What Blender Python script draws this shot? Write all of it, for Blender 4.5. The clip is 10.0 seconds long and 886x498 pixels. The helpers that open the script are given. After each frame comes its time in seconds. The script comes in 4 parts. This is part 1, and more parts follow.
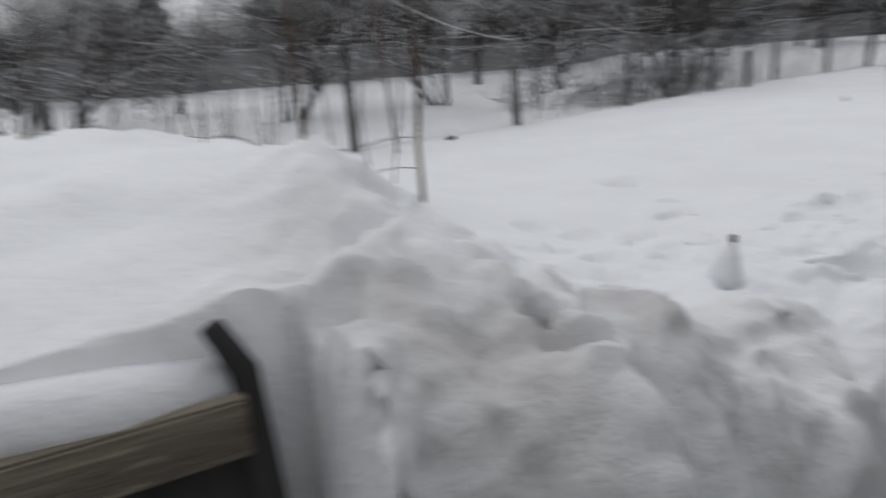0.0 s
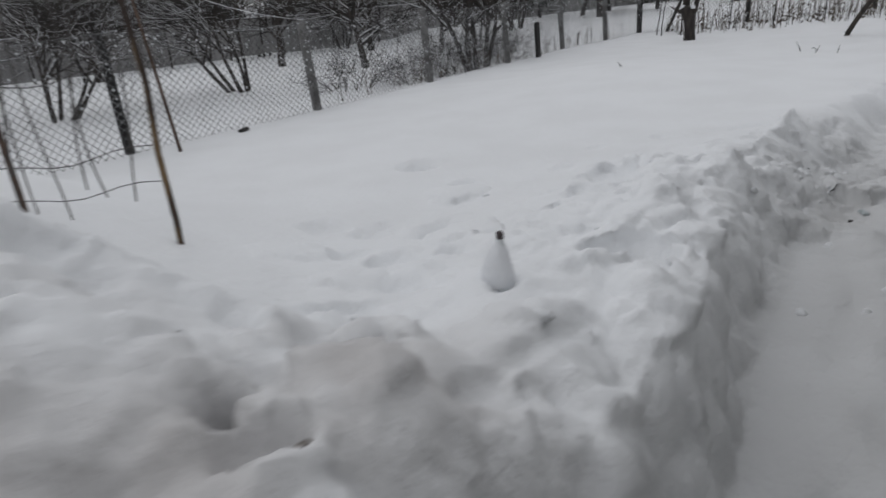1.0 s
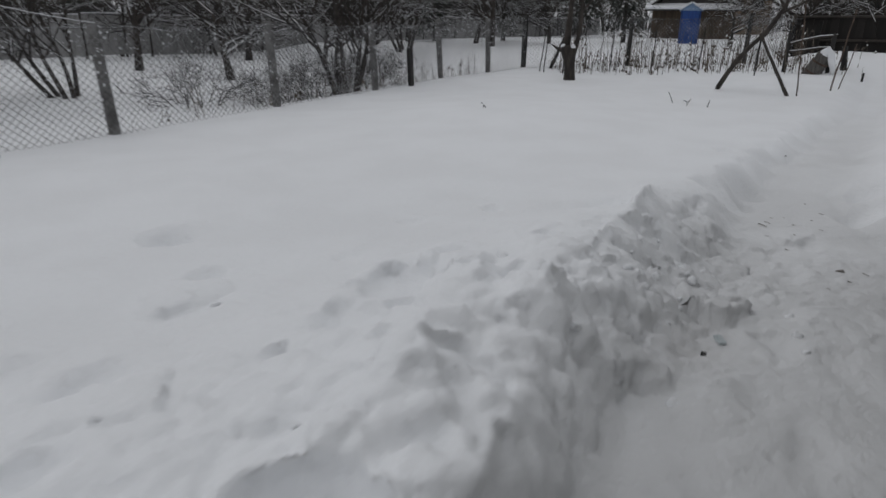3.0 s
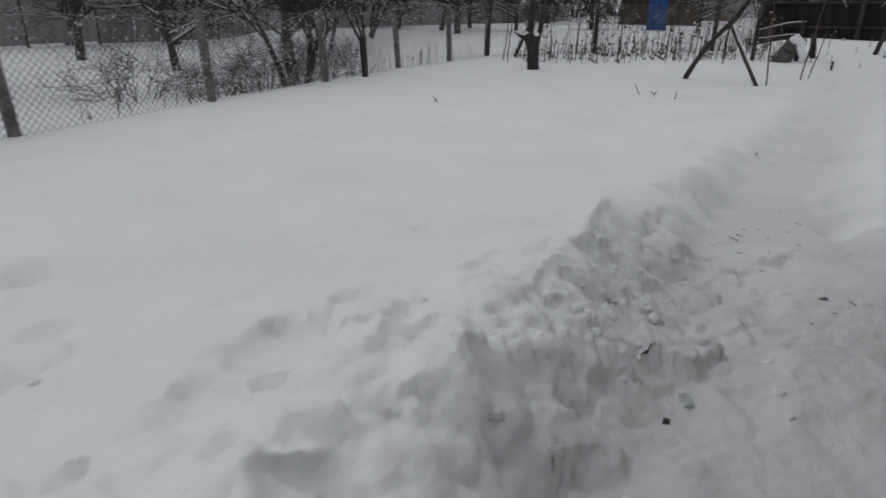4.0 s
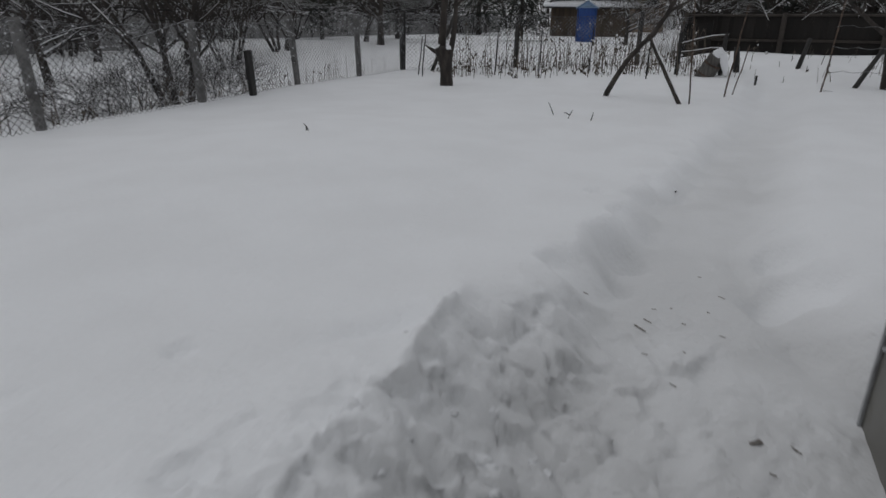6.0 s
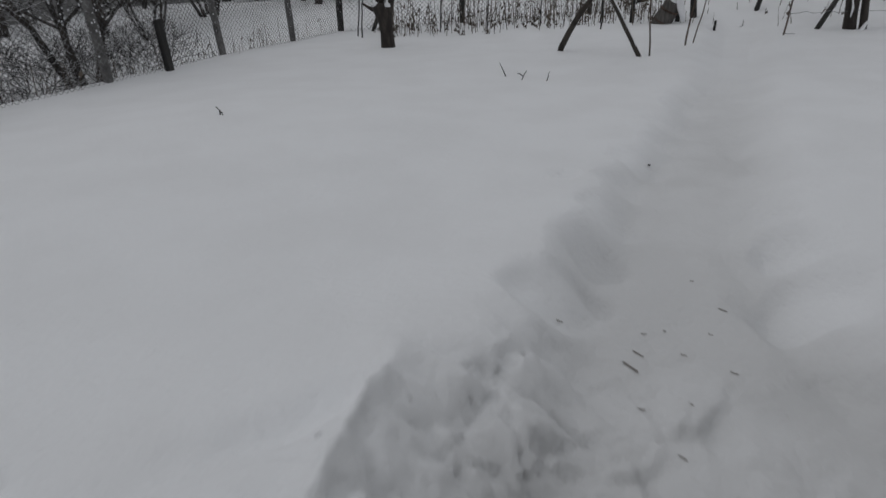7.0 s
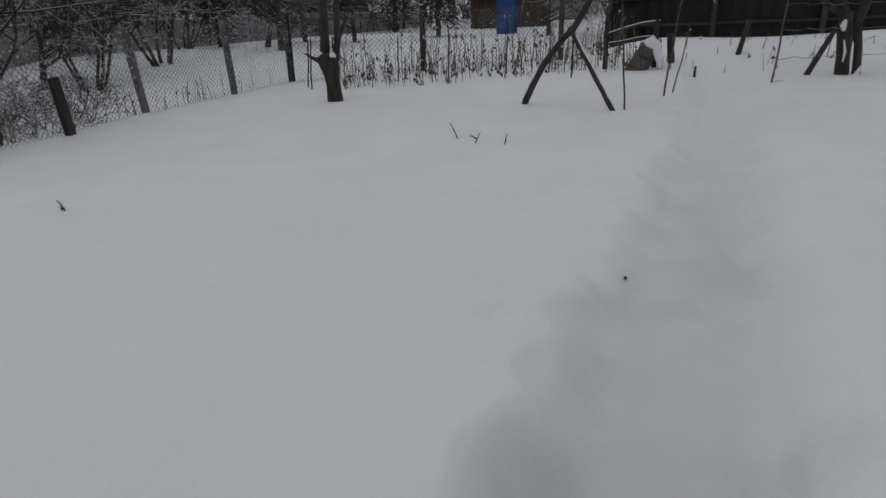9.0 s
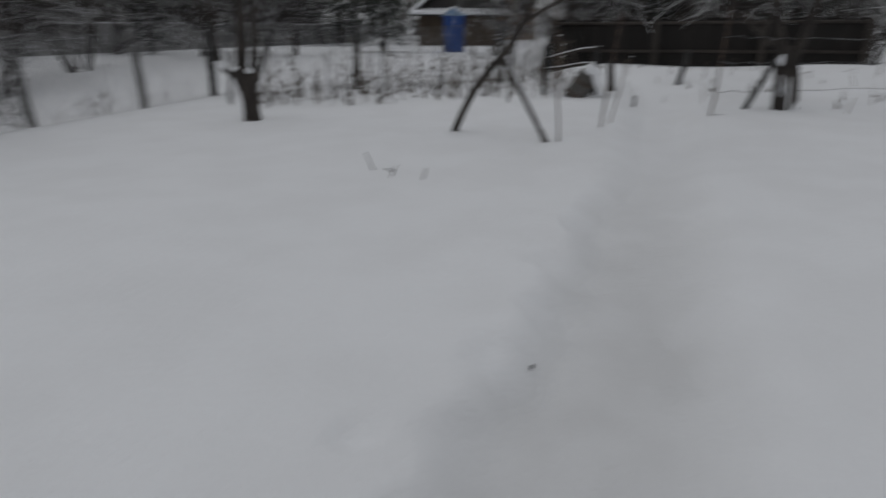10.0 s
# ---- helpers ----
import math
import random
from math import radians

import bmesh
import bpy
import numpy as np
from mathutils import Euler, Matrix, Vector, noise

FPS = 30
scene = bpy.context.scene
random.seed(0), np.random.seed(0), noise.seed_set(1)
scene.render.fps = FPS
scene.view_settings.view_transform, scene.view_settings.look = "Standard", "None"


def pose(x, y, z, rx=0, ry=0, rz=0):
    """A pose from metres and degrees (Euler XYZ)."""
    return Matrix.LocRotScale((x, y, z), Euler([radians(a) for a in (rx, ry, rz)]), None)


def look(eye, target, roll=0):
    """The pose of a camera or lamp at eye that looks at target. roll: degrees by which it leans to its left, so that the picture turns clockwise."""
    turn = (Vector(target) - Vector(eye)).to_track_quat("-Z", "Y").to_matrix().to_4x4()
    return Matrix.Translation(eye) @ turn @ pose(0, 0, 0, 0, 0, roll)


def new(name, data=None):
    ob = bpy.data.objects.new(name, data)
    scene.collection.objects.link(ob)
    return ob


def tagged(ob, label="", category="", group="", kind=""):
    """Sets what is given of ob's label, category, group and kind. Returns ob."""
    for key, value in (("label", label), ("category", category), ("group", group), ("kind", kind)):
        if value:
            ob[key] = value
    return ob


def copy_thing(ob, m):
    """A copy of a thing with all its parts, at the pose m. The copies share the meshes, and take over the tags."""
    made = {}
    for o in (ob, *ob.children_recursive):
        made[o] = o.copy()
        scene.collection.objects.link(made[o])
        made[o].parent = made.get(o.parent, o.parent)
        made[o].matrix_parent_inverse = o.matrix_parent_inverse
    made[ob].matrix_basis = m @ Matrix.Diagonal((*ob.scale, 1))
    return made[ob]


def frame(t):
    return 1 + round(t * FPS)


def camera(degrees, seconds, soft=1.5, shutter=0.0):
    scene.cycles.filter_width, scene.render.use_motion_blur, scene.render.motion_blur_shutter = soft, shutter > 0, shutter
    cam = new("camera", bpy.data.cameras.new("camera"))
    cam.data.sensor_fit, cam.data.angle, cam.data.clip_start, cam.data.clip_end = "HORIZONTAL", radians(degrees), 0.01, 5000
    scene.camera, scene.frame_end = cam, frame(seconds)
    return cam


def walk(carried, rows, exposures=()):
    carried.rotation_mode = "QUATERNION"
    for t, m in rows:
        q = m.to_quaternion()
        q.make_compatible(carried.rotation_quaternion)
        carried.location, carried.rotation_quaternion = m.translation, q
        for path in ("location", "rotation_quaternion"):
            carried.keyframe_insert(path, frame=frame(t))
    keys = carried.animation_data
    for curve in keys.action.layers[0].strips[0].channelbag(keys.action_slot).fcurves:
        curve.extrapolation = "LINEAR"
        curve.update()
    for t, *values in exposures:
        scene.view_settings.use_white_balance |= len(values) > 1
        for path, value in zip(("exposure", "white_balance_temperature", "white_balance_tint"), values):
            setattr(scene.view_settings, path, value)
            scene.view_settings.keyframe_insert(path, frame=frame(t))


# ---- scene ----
cam = camera(71.0, 10.0, soft=1.5, shutter=0.75)
PATH = [
    (0, (0.381, -0.1, 1.199), (0.909, 1.723, 0.566), -3.3),
    (0.1, (0.415, -0.067, 1.188), (1.048, 1.716, 0.54), -2.5),
    (0.5, (0.574, 0.025, 1.201), (1.442, 1.667, 0.459), -5.2),
    (1, (0.774, 0.084, 1.203), (1.756, 1.666, 0.472), -5.0),
    (1.5, (1.104, 0.138, 1.192), (2.146, 1.668, 0.434), -2.8),
    (2, (1.395, 0.311, 1.242), (2.591, 1.775, 0.588), -1.1),
    (2.5, (1.737, 0.474, 1.275), (3.01, 1.886, 0.656), -2.6),
    (3, (2.206, 0.686, 1.23), (3.453, 2.088, 0.535), 0.5),
    (4.5, (3.154, 1.074, 1.235), (4.516, 2.352, 0.522), 0.6),
    (5, (3.483, 1.14, 1.236), (4.929, 2.348, 0.566), 1.5),
    (6.5, (4.65, 1.589, 1.252), (6.063, 2.804, 0.524), 0.6),
    (7, (4.987, 1.817, 1.254), (6.445, 2.909, 0.43), -1.6),
    (7.5, (5.338, 1.919, 1.259), (6.723, 3.106, 0.438), -0.1),
    (8, (5.626, 1.951, 1.269), (7.002, 3.161, 0.467), -1.1),
    (8.5, (6.042, 2.075, 1.297), (7.546, 3.21, 0.626), -0.0),
    (9, (6.44, 2.276, 1.282), (7.963, 3.357, 0.565), -2.2),
    (9.5, (6.924, 2.367, 1.282), (8.371, 3.552, 0.572), -0.4),
    (10, (7.279, 2.374, 1.319), (8.899, 3.331, 0.641), 0.3),
]
walk(cam, [(t, look(eye, target, roll)) for t, eye, target, roll in PATH],
     exposures=((0, 0.5), (1.0, 0.25), (2.5, 0.06), (5.0, 0.03), (7.0, -0.2), (10.0, -0.2)))

# ---- light ----
SUN_ELEV, SUN_ROT = radians(48), radians(337)
world = bpy.data.worlds.new("overcast_sky")
scene.world = world
world.use_nodes = True
wn, wl = world.node_tree.nodes, world.node_tree.links
wn.clear()
w_out = wn.new("ShaderNodeOutputWorld")
w_bg = wn.new("ShaderNodeBackground")
w_sky = wn.new("ShaderNodeTexSky")
w_sky.sky_type = "NISHITA"
w_sky.sun_disc = False
w_sky.sun_elevation, w_sky.sun_rotation = SUN_ELEV, SUN_ROT
w_sky.dust_density, w_sky.air_density = 1.0, 1.0
w_hsv = wn.new("ShaderNodeHueSaturation")
w_hsv.inputs["Saturation"].default_value = 0.15
wl.new(w_sky.outputs[0], w_hsv.inputs["Color"])
# a closed layer of cloud over the clear sky
w_mix = wn.new("ShaderNodeMix")
w_mix.data_type = "RGBA"
w_mix.inputs["Factor"].default_value = 0.94
w_mix.inputs["B"].default_value = (3.68, 3.76, 3.94, 1)
wl.new(w_hsv.outputs[0], w_mix.inputs["A"])
wl.new(w_mix.outputs["Result"], w_bg.inputs["Color"])
w_bg.inputs["Strength"].default_value = 0.124
wl.new(w_bg.outputs[0], w_out.inputs["Surface"])
sun_data = bpy.data.lights.new("sun", "SUN")
sun_data.energy, sun_data.angle, sun_data.color = 0.18, radians(60), (1.0, 0.97, 0.94)
sun = new("sun", sun_data)
sun.matrix_world = look((-6, 14, 17), (0, 0, 0))

# ---- materials ----


def material(name, base, second=None, scale=8.0, rough=0.8, metal=0.0, bump=0.0, bump_scale=60.0, stretch=(1, 1, 1), third=None, spread=(0.4, 0.62), per_object=0.0):
    """A node material: two colours mixed by coarse noise, a third in fine specks, with fine relief."""
    m = bpy.data.materials.new(name)
    m.use_nodes = True
    n, l = m.node_tree.nodes, m.node_tree.links
    b = n["Principled BSDF"]
    b.inputs["Roughness"].default_value, b.inputs["Metallic"].default_value = rough, metal
    co = n.new("ShaderNodeTexCoord")
    mp = n.new("ShaderNodeMapping")
    mp.inputs["Scale"].default_value = stretch
    l.new(co.outputs["Object"], mp.inputs["Vector"])
    t1 = n.new("ShaderNodeTexNoise")
    t1.inputs["Scale"].default_value, t1.inputs["Detail"].default_value = scale, 6
    l.new(mp.outputs[0], t1.inputs["Vector"])
    ramp = n.new("ShaderNodeMapRange")
    ramp.inputs["From Min"].default_value, ramp.inputs["From Max"].default_value = spread
    l.new(t1.outputs[0], ramp.inputs["Value"])
    mix = n.new("ShaderNodeMix")
    mix.data_type = "RGBA"
    mix.inputs["A"].default_value = (*base, 1)
    mix.inputs["B"].default_value = (*(second or base), 1)
    l.new(ramp.outputs[0], mix.inputs["Factor"])
    col = mix.outputs["Result"]
    if third:
        t2 = n.new("ShaderNodeTexNoise")
        t2.inputs["Scale"].default_value, t2.inputs["Detail"].default_value = scale * 5.3, 3
        l.new(mp.outputs[0], t2.inputs["Vector"])
        r2 = n.new("ShaderNodeMapRange")
        r2.inputs["From Min"].default_value, r2.inputs["From Max"].default_value = 0.55, 0.68
        l.new(t2.outputs[0], r2.inputs["Value"])
        m2 = n.new("ShaderNodeMix")
        m2.data_type = "RGBA"
        l.new(r2.outputs[0], m2.inputs["Factor"])
        l.new(col, m2.inputs["A"])
        m2.inputs["B"].default_value = (*third, 1)
        col = m2.outputs["Result"]
    if per_object:
        oi = n.new("ShaderNodeObjectInfo")
        mr = n.new("ShaderNodeMapRange")
        mr.inputs["To Min"].default_value, mr.inputs["To Max"].default_value = 1 - per_object, 1 + per_object
        l.new(oi.outputs["Random"], mr.inputs["Value"])
        hs = n.new("ShaderNodeHueSaturation")
        l.new(mr.outputs[0], hs.inputs["Value"])
        l.new(col, hs.inputs["Color"])
        col = hs.outputs[0]
    l.new(col, b.inputs["Base Color"])
    if bump:
        t3 = n.new("ShaderNodeTexNoise")
        t3.inputs["Scale"].default_value, t3.inputs["Detail"].default_value = bump_scale, 5
        l.new(mp.outputs[0], t3.inputs["Vector"])
        bp = n.new("ShaderNodeBump")
        bp.inputs["Strength"].default_value, bp.inputs["Distance"].default_value = bump, 0.02
        l.new(t3.outputs[0], bp.inputs["Height"])
        l.new(bp.outputs[0], b.inputs["Normal"])
    return m


SNOW = material("snow", (0.87, 0.882, 0.897), (0.84, 0.85, 0.863), 1.3, 0.75, bump=0.6, bump_scale=24)
sn, sl_ = SNOW.node_tree.nodes, SNOW.node_tree.links
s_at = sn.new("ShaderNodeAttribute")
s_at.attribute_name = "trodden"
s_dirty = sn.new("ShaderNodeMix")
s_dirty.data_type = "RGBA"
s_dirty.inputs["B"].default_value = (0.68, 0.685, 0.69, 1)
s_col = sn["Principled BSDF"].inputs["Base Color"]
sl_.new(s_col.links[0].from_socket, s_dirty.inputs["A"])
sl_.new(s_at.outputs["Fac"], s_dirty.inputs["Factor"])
s_at2 = sn.new("ShaderNodeAttribute")
s_at2.attribute_name = "soiled"
s_soil = sn.new("ShaderNodeMix")
s_soil.data_type = "RGBA"
s_soil.inputs["B"].default_value = (0.56, 0.545, 0.54, 1)
sl_.new(s_dirty.outputs["Result"], s_soil.inputs["A"])
sl_.new(s_at2.outputs["Fac"], s_soil.inputs["Factor"])
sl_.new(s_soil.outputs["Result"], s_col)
SNOW_CAP = material("snow_cap", (0.82, 0.83, 0.85), (0.76, 0.77, 0.79), 6, 0.8, bump=0.4, bump_scale=40)
BARK = material("dark_bark", (0.024, 0.02, 0.018), (0.055, 0.046, 0.04), 9, 0.9, bump=0.8, bump_scale=45, stretch=(1, 1, 0.35), third=(0.03, 0.024, 0.02))
TWIG = material("twig_bark", (0.02, 0.017, 0.0155), (0.042, 0.036, 0.032), 3, 0.9)
CONCRETE = material("weathered_post", (0.11, 0.107, 0.104), (0.19, 0.187, 0.183), 7, 0.9, bump=0.5, bump_scale=70, third=(0.11, 0.105, 0.10))
# dark posts and stakes; also the shade painted on the bed's lower board
BLACK_WOOD = material("black_wood_and_shade", (0.018, 0.017, 0.017), (0.04, 0.038, 0.036), 10, 0.85, bump=0.5, bump_scale=50, stretch=(1, 1, 0.15))
WIRE = material("galvanised_wire", (0.05, 0.05, 0.052), (0.28, 0.285, 0.29), 3.5, 0.7, metal=0.1)
NET_WIRE = material("weathered_net_wire", (0.06, 0.055, 0.052), (0.12, 0.115, 0.11), 6, 0.7, metal=0.2)
RUST = material("rusty_rod", (0.05, 0.035, 0.028), (0.11, 0.075, 0.055), 14, 0.85)
STALK = material("dry_stalk", (0.15, 0.125, 0.10), (0.06, 0.05, 0.042), 2.0, 0.9)
DRY_LEAF = material("dry_leaf", (0.075, 0.06, 0.048), (0.14, 0.12, 0.10), 5, 0.9)
SPLIT = material("split_stake", (0.19, 0.125, 0.06), (0.04, 0.027, 0.021), 5, 0.8, bump=0.6, bump_scale=60, stretch=(3, 3, 0.6), spread=(0.38, 0.5))
GREY_WOOD = material("grey_board", (0.25, 0.22, 0.17), (0.12, 0.10, 0.08), 5, 0.85, bump=0.7, bump_scale=60, stretch=(0.15, 1, 1), third=(0.34, 0.30, 0.22))
FENCE_WOOD = material("dark_fence_board", (0.008, 0.007, 0.0062), (0.016, 0.013, 0.011), 4, 0.9, stretch=(1, 1, 0.2), per_object=0.25)
GREY_FENCE = material("grey_fence_board", (0.26, 0.258, 0.255), (0.2, 0.197, 0.195), 1.4, 0.9, stretch=(3, 3, 0.4), third=(0.24, 0.235, 0.23), per_object=0.12)
RAIL_WOOD = material("fence_rail", (0.05, 0.042, 0.036), (0.032, 0.027, 0.023), 3, 0.9)
SHEET = material("grey_sheet", (0.145, 0.14, 0.125), (0.185, 0.18, 0.165), 1.6, 0.45, metal=0.25, bump=0.06, bump_scale=9, third=(0.13, 0.12, 0.10))
TRIM_METAL = material("trim_metal", (0.42, 0.43, 0.44), (0.3, 0.3, 0.31), 9, 0.4, metal=0.7)
BLUE = material("blue_paint", (0.012, 0.05, 0.22), (0.018, 0.075, 0.28), 3, 0.6, stretch=(4, 4, 0.4))
BLUE_LIGHT = material("pale_blue_paint", (0.30, 0.42, 0.58), (0.24, 0.36, 0.52), 5, 0.6)
PLANK_BROWN = material("brown_plank", (0.085, 0.062, 0.042), (0.055, 0.04, 0.029), 3, 0.85, stretch=(3, 3, 0.4))
DARK_GABLE = material("dark_gable", (0.028, 0.026, 0.026), (0.05, 0.046, 0.044), 3, 0.9, stretch=(5, 5, 0.4))
RENDERED_WALL = material("tan_wall", (0.22, 0.17, 0.13), (0.17, 0.13, 0.10), 1.2, 0.9)
GLASS = material("dark_pane", (0.02, 0.022, 0.026), (0.04, 0.042, 0.046), 2, 0.12)
NEEDLE = material("dark_evergreen", (0.018, 0.022, 0.018), (0.035, 0.04, 0.034), 3, 0.9)
PLASTIC = material("frosted_bottle", (0.74, 0.76, 0.77), (0.66, 0.69, 0.70), 30, 0.35)
CAP_DARK = material("dark_cap", (0.03, 0.02, 0.022), (0.05, 0.035, 0.035), 30, 0.5)
BARK_CHIP = material("bark_chip", (0.2, 0.18, 0.165), (0.34, 0.32, 0.3), 20, 0.9)
ICE = material("grey_ice", (0.45, 0.50, 0.51), (0.55, 0.59, 0.60), 12, 0.35, bump=0.4)

# ---- mesh helpers ----


def link(name, verts, faces, mat, parent=None, label="", smooth=True):
    me = bpy.data.meshes.new(name)
    me.from_pydata([tuple(map(float, v)) for v in verts], [], faces)
    me.materials.append(mat)
    if smooth:
        me.polygons.foreach_set("use_smooth", [True] * len(me.polygons))
    me.update()
    ob = new(name, me)
    if parent:
        ob.parent = parent
    return tagged(ob, label) if label else ob


def part(name, bm, mat, parent=None, label=""):
    """Links a bmesh as one mesh object under a thing or a part."""
    me = bpy.data.meshes.new(name)
    bm.to_mesh(me)
    bm.free()
    me.materials.append(mat)
    ob = new(name, me)
    if parent:
        ob.parent = parent
    return tagged(ob, label) if label else ob


def empty(name, at, label, category, group="", kind="", turn=0.0):
    ob = new(name)
    ob.matrix_world = pose(*at, 0, 0, turn)
    return tagged(ob, label, category, group, kind)


class Tubes:
    """Collects tapered tubes along polylines into one mesh."""

    def __init__(self):
        self.v, self.f = [], []

    def add(self, pts, radii, sides=4, cap=True):
        pts = [Vector(p) for p in pts]
        base = len(self.v)
        for i, p in enumerate(pts):
            d = (pts[min(i + 1, len(pts) - 1)] - pts[max(i - 1, 0)]).normalized()
            a = d.cross(Vector((0.31, 0.17, 0.94)) if abs(d.z) < 0.9 else Vector((1, 0.1, 0))).normalized()
            b = d.cross(a)
            for k in range(sides):
                w = 2 * math.pi * k / sides
                self.v.append(p + (a * math.cos(w) + b * math.sin(w)) * radii[i])
        for i in range(len(pts) - 1):
            for k in range(sides):
                k2 = (k + 1) % sides
                self.f.append((base + i * sides + k, base + i * sides + k2, base + (i + 1) * sides + k2, base + (i + 1) * sides + k))
        if cap:
            self.f.append(tuple(base + k for k in reversed(range(sides))))
            self.f.append(tuple(base + (len(pts) - 1) * sides + k for k in range(sides)))

    def put(self, name, mat, parent=None, label=""):
        return link(name, self.v, self.f, mat, parent, label)


def box_bm(size, at=(0, 0, 0), bevel=0.0, turn=None):
    bm = bmesh.new()
    bmesh.ops.create_cube(bm, size=1, matrix=Matrix.Translation(at) @ (turn or Matrix()) @ Matrix.Diagonal((*size, 1)))
    if bevel:
        bmesh.ops.bevel(bm, geom=bm.edges[:], offset=bevel, segments=2, affect="EDGES")
    return bm


# ---- the snow's shape ----
GRID_RNG = np.random.RandomState(11)
HASH = GRID_RNG.rand(256, 256)


def vnoise(x, y):
    xi, yi = np.floor(x).astype(int), np.floor(y).astype(int)
    fx, fy = x - xi, y - yi
    fx, fy = fx * fx * (3 - 2 * fx), fy * fy * (3 - 2 * fy)
    a, b = HASH[xi % 256, yi % 256], HASH[(xi + 1) % 256, yi % 256]
    c, d = HASH[xi % 256, (yi + 1) % 256], HASH[(xi + 1) % 256, (yi + 1) % 256]
    return (a * (1 - fx) + b * fx) * (1 - fy) + (c * (1 - fx) + d * fx) * fy - 0.5


def fbm(x, y, octaves=4):
    out, amp = 0.0, 1.0
    for k in range(octaves):
        c, s = math.cos(0.7 * k + 0.4), math.sin(0.7 * k + 0.4)
        out = out + amp * vnoise((c * x - s * y) * 2 ** k + 17.3 * k, (s * x + c * y) * 2 ** k + 5.1 * k)
        amp *= 0.5
    return out


def sstep(a, b, v):
    t = np.clip((v - a) / (b - a), 0, 1)
    return t * t * (3 - 2 * t)


def bell(x, y, cx, cy, rx, ry=None):
    return np.exp(-((x - cx) / rx) ** 2 - ((y - cy) / (ry or rx)) ** 2)


LEFT_X = [-8, 0.40, 0.50, 0.95, 1.6, 2.3, 3.0, 3.4, 4.1, 4.8, 7.0, 8.3, 9.4, 10.8, 14, 15.4, 19, 24]
LEFT_Y = [-0.5, 0.98, 0.35, 0.36, 0.67, 1.02, 1.37, 1.57, 1.93, 2.18, 2.78, 3.08, 3.27, 3.52, 4.05, 4.4, 5.2, 6.3]
RIGHT_X = [-8, 7.0, 7.5, 8.1, 8.7, 10.4, 11.9, 14.7, 19, 24]
RIGHT_Y = [-4.2, 0.9, 1.65, 2.05, 2.25, 2.62, 2.92, 3.5, 4.3, 5.4]
LUMP_RNG = np.random.RandomState(4)
# clods on the bank: x, y, radius, height
LUMPS = []
for _ in range(95):
    lx = LUMP_RNG.uniform(0.45, 4.3)
    ly = float(np.interp(lx, LEFT_X, LEFT_Y)) + 0.12 + abs(LUMP_RNG.normal(0, 0.75))
    LUMPS.append((lx, ly, LUMP_RNG.uniform(0.06, 0.24), LUMP_RNG.uniform(0.12, 0.3)))
# scoops and boot-marks with a steep far rim: x, y, radius, depth
DENTS = [(2.48, 1.46, 0.085, 0.11), (2.34, 1.71, 0.075, 0.08), (2.64, 1.56, 0.11, 0.1), (2.0, 2.49, 0.12, 0.08), (1.79, 2.05, 0.1, 0.07), (1.37, 1.97, 0.08, 0.07),
         (1.2, 1.24, 0.12, 0.15), (1.31, 1.27, 0.06, 0.1), (4.29, 2.95, 0.1, 0.08), (3.44, 2.66, 0.15, 0.08), (3.52, 2.1, 0.13, 0.08), (2.74, 1.74, 0.13, 0.13),
         (2.62, 1.82, 0.08, 0.08), (2.53, 2.94, 0.14, 0.08), (2.29, 2.39, 0.1, 0.07), (3.27, 3.73, 0.1, 0.06), (3.44, 1.96, 0.11, 0.09), (4.18, 2.9, 0.1, 0.08),
         (2.3, 3.25, 0.13, 0.07), (2.08, 3.51, 0.13, 0.07), (3.8, 2.8, 0.14, 0.08), (3.96, 3.42, 0.09, 0.03), (5.25, 3.61, 0.07, 0.04), (4.66, 3.76, 0.08, 0.03),
         (4.15, 2.36, 0.12, 0.09), (3.36, 4.45, 0.12, 0.11), (3.26, 4.5, 0.09, 0.08), (0.9, 0.99, 0.05, 0.11), (0.93, 0.86, 0.06, 0.09), (0.47, 0.95, 0.07, 0.09),
         (0.6, 1.27, 0.06, 0.07), (0.75, 1.6, 0.09, 0.06), (1.5, 1.9, 0.1, 0.06), (3.07, 1.74, 0.1, 0.07), (1.9, 2.75, 0.09, 0.05)]
for _ in range(12):
    lx = LUMP_RNG.uniform(0.5, 5.0)
    ly = float(np.interp(lx, LEFT_X, LEFT_Y)) + 0.2 + abs(LUMP_RNG.normal(0, 0.8))
    if math.hypot(lx - 1.7, ly - 1.25) > 0.4:
        DENTS.append((lx, ly, LUMP_RNG.uniform(0.03, 0.09), LUMP_RNG.uniform(0.02, 0.06)))
FENCE_A, FENCE_B = 6.95, 0.374


def blocks(x, y, size, seed, edge=4.0):
    """Tilted angular blocks, about size across, parted by cracks: a height from 0 to 1."""
    u, v = x / size, y / size
    iu, iv = np.floor(u).astype(int), np.floor(v).astype(int)
    best, second, high = np.full(u.shape, 9.0), np.full(u.shape, 9.0), np.zeros(u.shape)
    for a in (-1, 0, 1):
        for b in (-1, 0, 1):
            cu, cv = iu + a, iv + b
            pu = cu + HASH[(cu + seed) % 256, cv % 256]
            pv = cv + HASH[cu % 256, (cv + seed * 3 + 7) % 256]
            d = np.hypot(u - pu, v - pv)
            h = HASH[(cu + 91) % 256, (cv + seed) % 256]
            t1, t2 = HASH[(cu + 13) % 256, (cv + 5) % 256] - 0.5, HASH[(cu + 29) % 256, (cv + 77) % 256] - 0.5
            hh = h + 1.2 * (t1 * (u - pu) + t2 * (v - pv))
            closer = d < best
            second = np.where(closer, best, np.minimum(second, d))
            high = np.where(closer, hh, high)
            best = np.where(closer, d, best)
    return high * np.clip((second - best) * edge, 0, 1) ** 0.5


